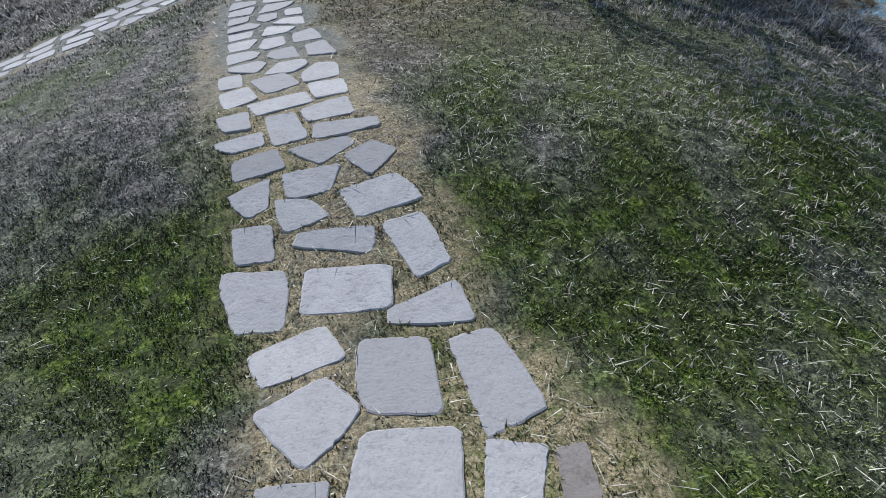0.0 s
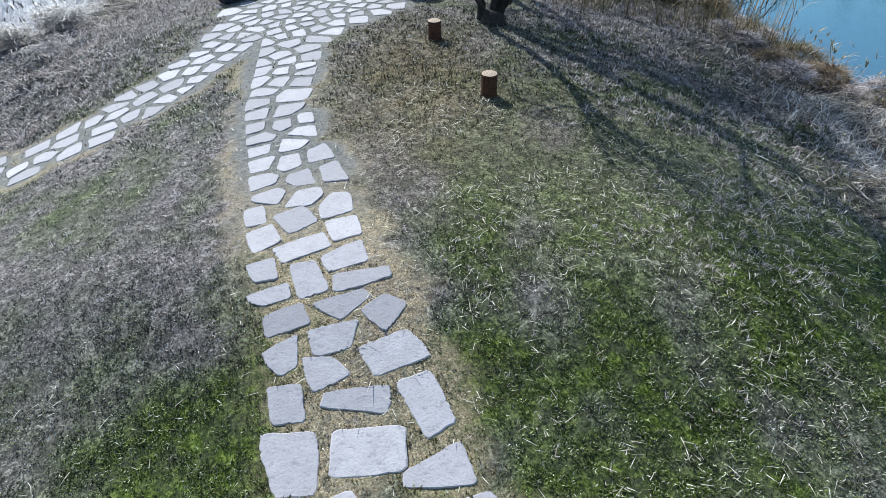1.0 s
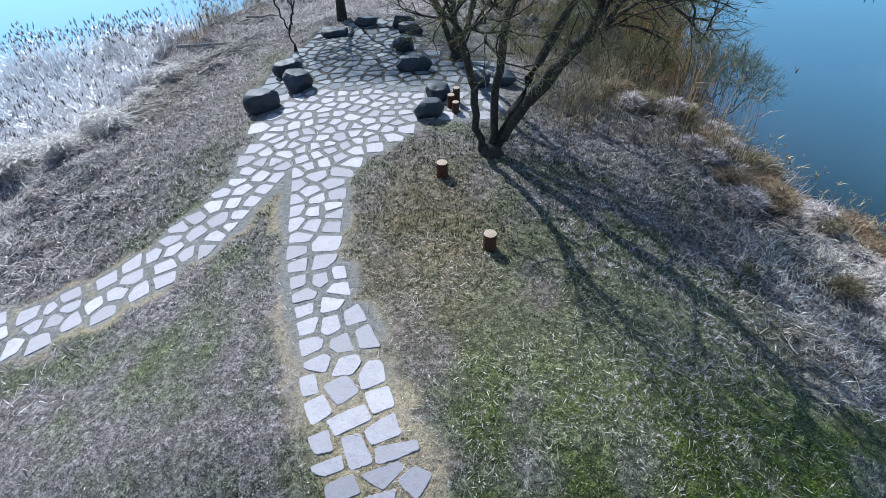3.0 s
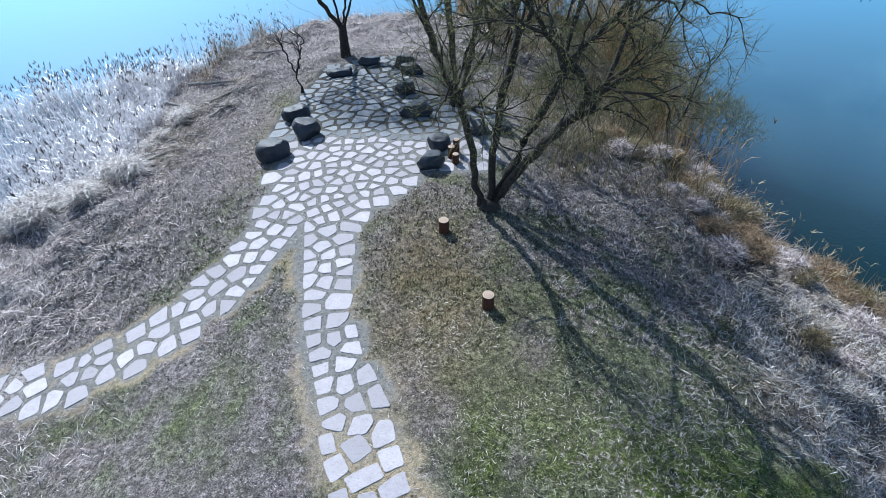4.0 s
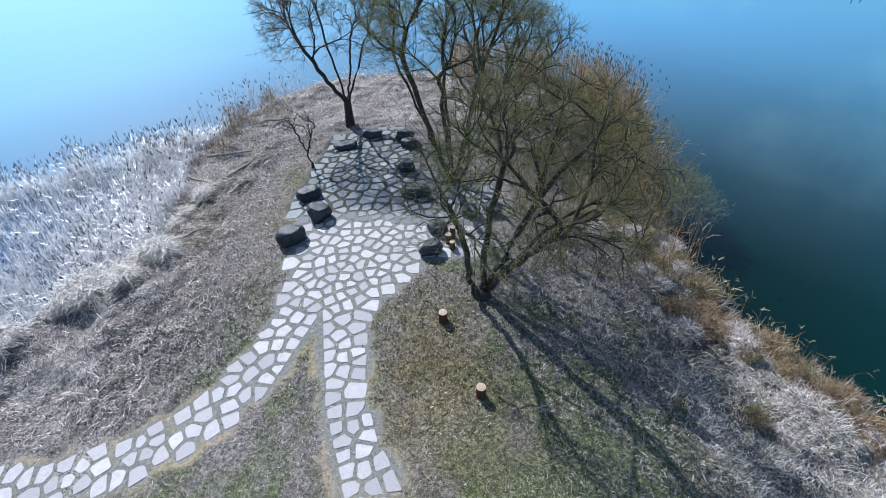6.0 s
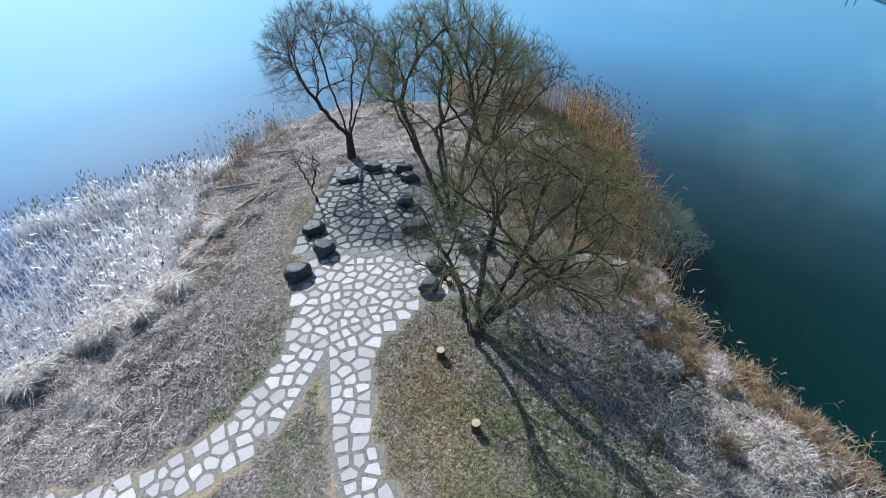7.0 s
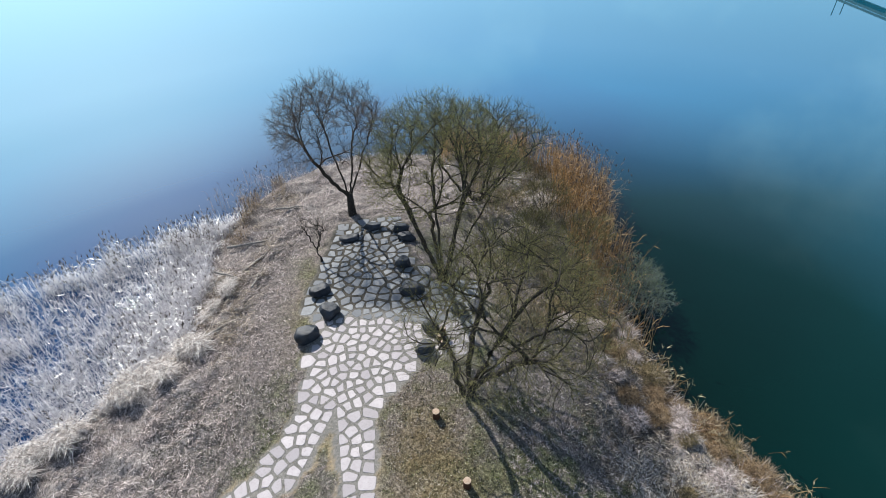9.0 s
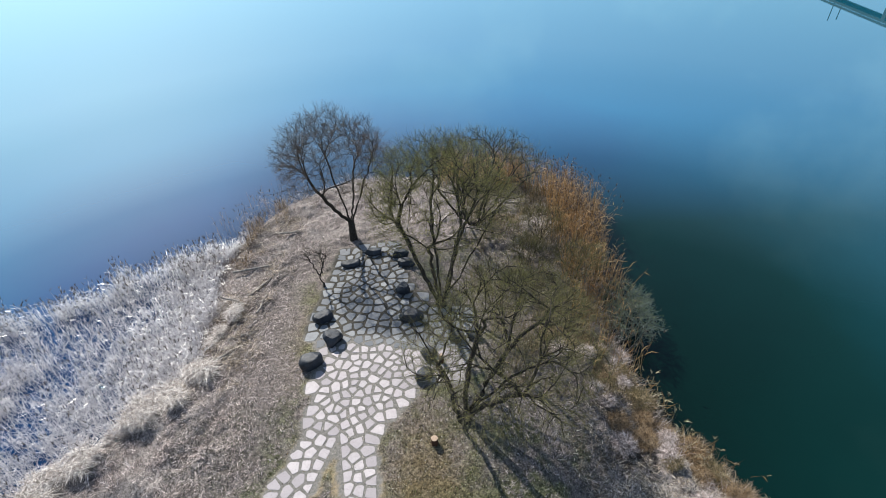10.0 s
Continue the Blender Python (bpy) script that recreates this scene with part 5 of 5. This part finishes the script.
def reeds(name, x, y, h0, h1, w, material, label, lean=0.22, plume=0.5, head=None):
    n = len(x)
    z = np.maximum(ground_z(x, y), WATER_Z - 0.3)
    h = R.uniform(h0, h1, n) + np.maximum(WATER_Z - z, 0)
    l, t = np.abs(R.normal(0, lean, n)), R.uniform(0, 6.3, n)
    root = blades(name, x, y, z, h, w * R.uniform(0.7, 1.4, n), l, t, material, 0.1, None, label, "reeds")
    # leaves along the stalk
    k = R.randint(0, n, int(n * 1.1))
    f = R.uniform(0.25, 0.85, len(k))
    lx, ly, lz = x[k] + np.cos(t[k]) * h[k] * np.sin(l[k]) * f, y[k] + np.sin(t[k]) * h[k] * np.sin(l[k]) * f, z[k] + h[k] * np.cos(l[k]) * f
    b = blades("blade", lx, ly, lz, R.uniform(0.2, 0.5, len(k)), w * R.uniform(1.0, 2.2, len(k)), R.uniform(0.4, 1.5, len(k)), R.uniform(0, 6.3, len(k)), material, 0.9)
    k = np.where(R.rand(n) < plume)[0]
    px_, py_, pz_ = x[k] + np.cos(t[k]) * h[k] * np.sin(l[k]), y[k] + np.sin(t[k]) * h[k] * np.sin(l[k]), z[k] + h[k] * np.cos(l[k]) * 0.96
    q = np.repeat(np.arange(len(k)), 3)
    c = blades("plume", px_[q], py_[q], pz_[q], R.uniform(0.12, 0.24, len(q)), R.uniform(0.015, 0.035, len(q)), R.uniform(0.2, 1.1, len(q)), R.uniform(0, 6.3, len(q)), head or M_PLUME, 0.8)
    for o in (b, c):
        o.parent = root
        for key in ("category", "kind"):
            if key in o:
                del o[key]


x, y = scatter(150000, -21, -8, 6, 24)
sd = inland(x, y)
outer = 20.0 + 0.55 * (x + 10.5) + (clouds(x, y, 1.0, 14) - 0.5) * 2.0
k = (sd < 0.25) & (y < outer) & (R.rand(len(x)) < 0.085 + 0.4 * ease(-3.4, -0.5, sd) * ease(10.0, 12.5, y) + ease(0.38, 0.66, clouds(x, y, 0.6, 16)) * (0.36 - 0.18 * ease(12.5, 14, y)))
reeds("pale_reed_bed", x[k], y[k], 0.35, 0.85, 0.0135, M_REED, "pale bleached reeds standing in shallow water", 0.5, 0.05)
k = (sd < 0.0) & (y < outer) & (y > outer - 1.3) & (R.rand(len(x)) < 0.12)
reeds("reed_fringe", x[k], y[k], 0.6, 1.2, 0.016, M_REED, "taller reeds with dark seed heads along the open water", 0.25, 0.7)
x, y = scatter(7000, -13, -7, 20, 27)
sd = inland(x, y)
k = (sd < 0.5) & (sd > -1.9) & (R.rand(len(x)) < 0.03 + ease(0.45, 0.7, clouds(x, y, 0.9, 17)) * 0.13)
reeds("tall_reed_stand", x[k], y[k], 0.5, 1.3, 0.011, M_TALL, "tall thin reeds with feathery heads in the shallows", 0.13, 0.5)
x, y = scatter(1500, -10.6, -7.6, 18.3, 24)
sd = inland(x, y)
k = (sd > -0.3) & (sd < 1.7) & (clouds(x, y, 0.8, 29) > 0.48)
reeds("rust_reed_patch", x[k], y[k], 0.3, 0.9, 0.012, M_TAWNY, "low rust-brown reeds at the corner of the bank", 0.35, 0.3)
x, y = scatter(9500, 3.0, 9.5, 11.5, 26.5)
sd = inland(x, y)
k = (sd < 1.9) & (sd > -0.6) & (R.rand(len(x)) < 0.2 + clouds(x, y, 0.9, 18)) & (R.rand(len(x)) < 0.08 + ease(12.5, 17, y))
reeds("rust_reed_bed", x[k], y[k], 1.2, 2.2, 0.014, M_RUST, "rust-brown reeds fringing the bank", 0.2, 0.45)
x, y = scatter(1900, 0.0, 4.5, 21.5, 27)
sd = inland(x, y)
k = (sd < 1.8) & (sd > -0.5)
reeds("end_reed_bed", x[k], y[k], 1.2, 2.3, 0.014, M_RUST, "brown reeds closing the tip of the spit", 0.2, 0.4)
x, y = scatter(2600, 6.0, 11.5, 4.5, 13)
sd = inland(x, y)
k = (sd < 0.25) & (sd > -0.9) & (clouds(x, y, 0.8, 19) > 0.52)
reeds("shore_sedge", x[k], y[k], 0.3, 0.7, 0.007, M_RUST, "thin sedge with cream seed heads at the waterline", 0.4, 0.5, M_PLUME_PALE)


# ---- driftwood and far footbridge ----
def log(x, y, length, radius, turn, tilt, seed, label):
    rng = random.Random(seed)
    chain = [Vector((length * (k / 5 - 0.5), rng.gauss(0, 0.03), rng.gauss(0, 0.02))) for k in range(6)]
    store = ([], [], [])
    tube(chain, [radius * (1 - 0.09 * k) for k in range(6)], 9, *store)
    for end in (0, 5):
        ring = list(range(end * 9, end * 9 + 9))
        store[1].extend(ring if end else ring[::-1])
        store[2].append(9)
    ob = new("driftwood", raw_mesh("driftwood", [tuple(q) for q in store[0]], store[1], store[2], M_DRIFT, False))
    ob.matrix_basis = pose(x, y, gz(x, y) + radius * 0.8 + 0.04, 0, tilt, turn)
    tagged(ob, label, "driftwood", "driftwood on the bank")


for k, row in enumerate([(-7.8, 17.0, 1.5, 0.07, 62, 3), (-7.6, 17.2, 1.3, 0.05, 55, -3), (-8.4, 18.2, 1.8, 0.06, 20, 2), (-7.4, 15.8, 1.2, 0.05, 80, 0), (-8.6, 16.0, 1.4, 0.05, -20, 2), (-7.0, 20.6, 1.4, 0.05, 5, 2), (3.5, 22.5, 1.6, 0.06, -10, 2), (-8.2, 13.2, 1.3, 0.06, 35, 0)] + [(q_.uniform(-9.2, -6.9), q_.uniform(12.5, 21.5), q_.uniform(0.4, 1.1), q_.uniform(0.015, 0.035), q_.uniform(0, 180), q_.uniform(-6, 6)) for _ in range(26)]):
    log(*row, k, "bleached driftwood log lying on the reed bank")


def bridge():
    """A high road bridge far across the lake, seen mirrored in the water."""
    root = thing("road_bridge", 231.5, 320, WATER_Z, "high dark road bridge far off, mirrored in the lake", "bridge", turn=-81.4)

    def block(name, size, at, label=""):
        bm = bmesh.new()
        bmesh.ops.create_cube(bm, size=1)
        bmesh.ops.scale(bm, vec=size, verts=bm.verts)
        bmesh.ops.bevel(bm, geom=bm.edges[:], offset=min(size) * 0.1, segments=1, affect="EDGES")
        bmesh.ops.translate(bm, vec=at, verts=bm.verts)
        part(name, bm, M_DARKWOOD, root, label)

    block("deck", (240, 6.5, 1.6), (0, 0, 84))
    for side in (-3.2, 3.2):
        block("parapet", (240, 0.3, 1.2), (0, side, 85.6))
    for k in range(-2, 3):
        if k:
            block("pier", (3.0, 7, 85), (60 * k - 30 * (k > 0) + 30 * (k < 0), 0, 41))
    for k in range(-2, 3):
        for side in (-2.8, 2.8):
            block("lamp_post", (0.4, 0.4, 10), (45 * k - 5, side, 89.5))


bridge()

# ---- flagstones, piece by piece ----
def paving():
    rng = random.Random(3)
    a = len(STONES_NEAR) + len(STONES_BEHIND) + len(STONES_MID)
    b = a + len(STONES_JUNC) + len(STONES_TERR)
    c = b + len(STONES_LEFT) + len(STONES_LEFT_END)
    for name, label, rows in (("pavement_1", "narrow footpath of pale irregular flagstones set in sand", range(0, a)),
                              ("pavement_2", "broad terrace of pale irregular flagstones", list(range(a, b)) + list(range(c, len(CENTRES)))),
                              ("pavement_3", "curving branch path of pale irregular flagstones", range(b, c))):
        root = tagged(new(name), label, "paving", kind="structure")
        lay_stones(rows, root, rng)


paving()
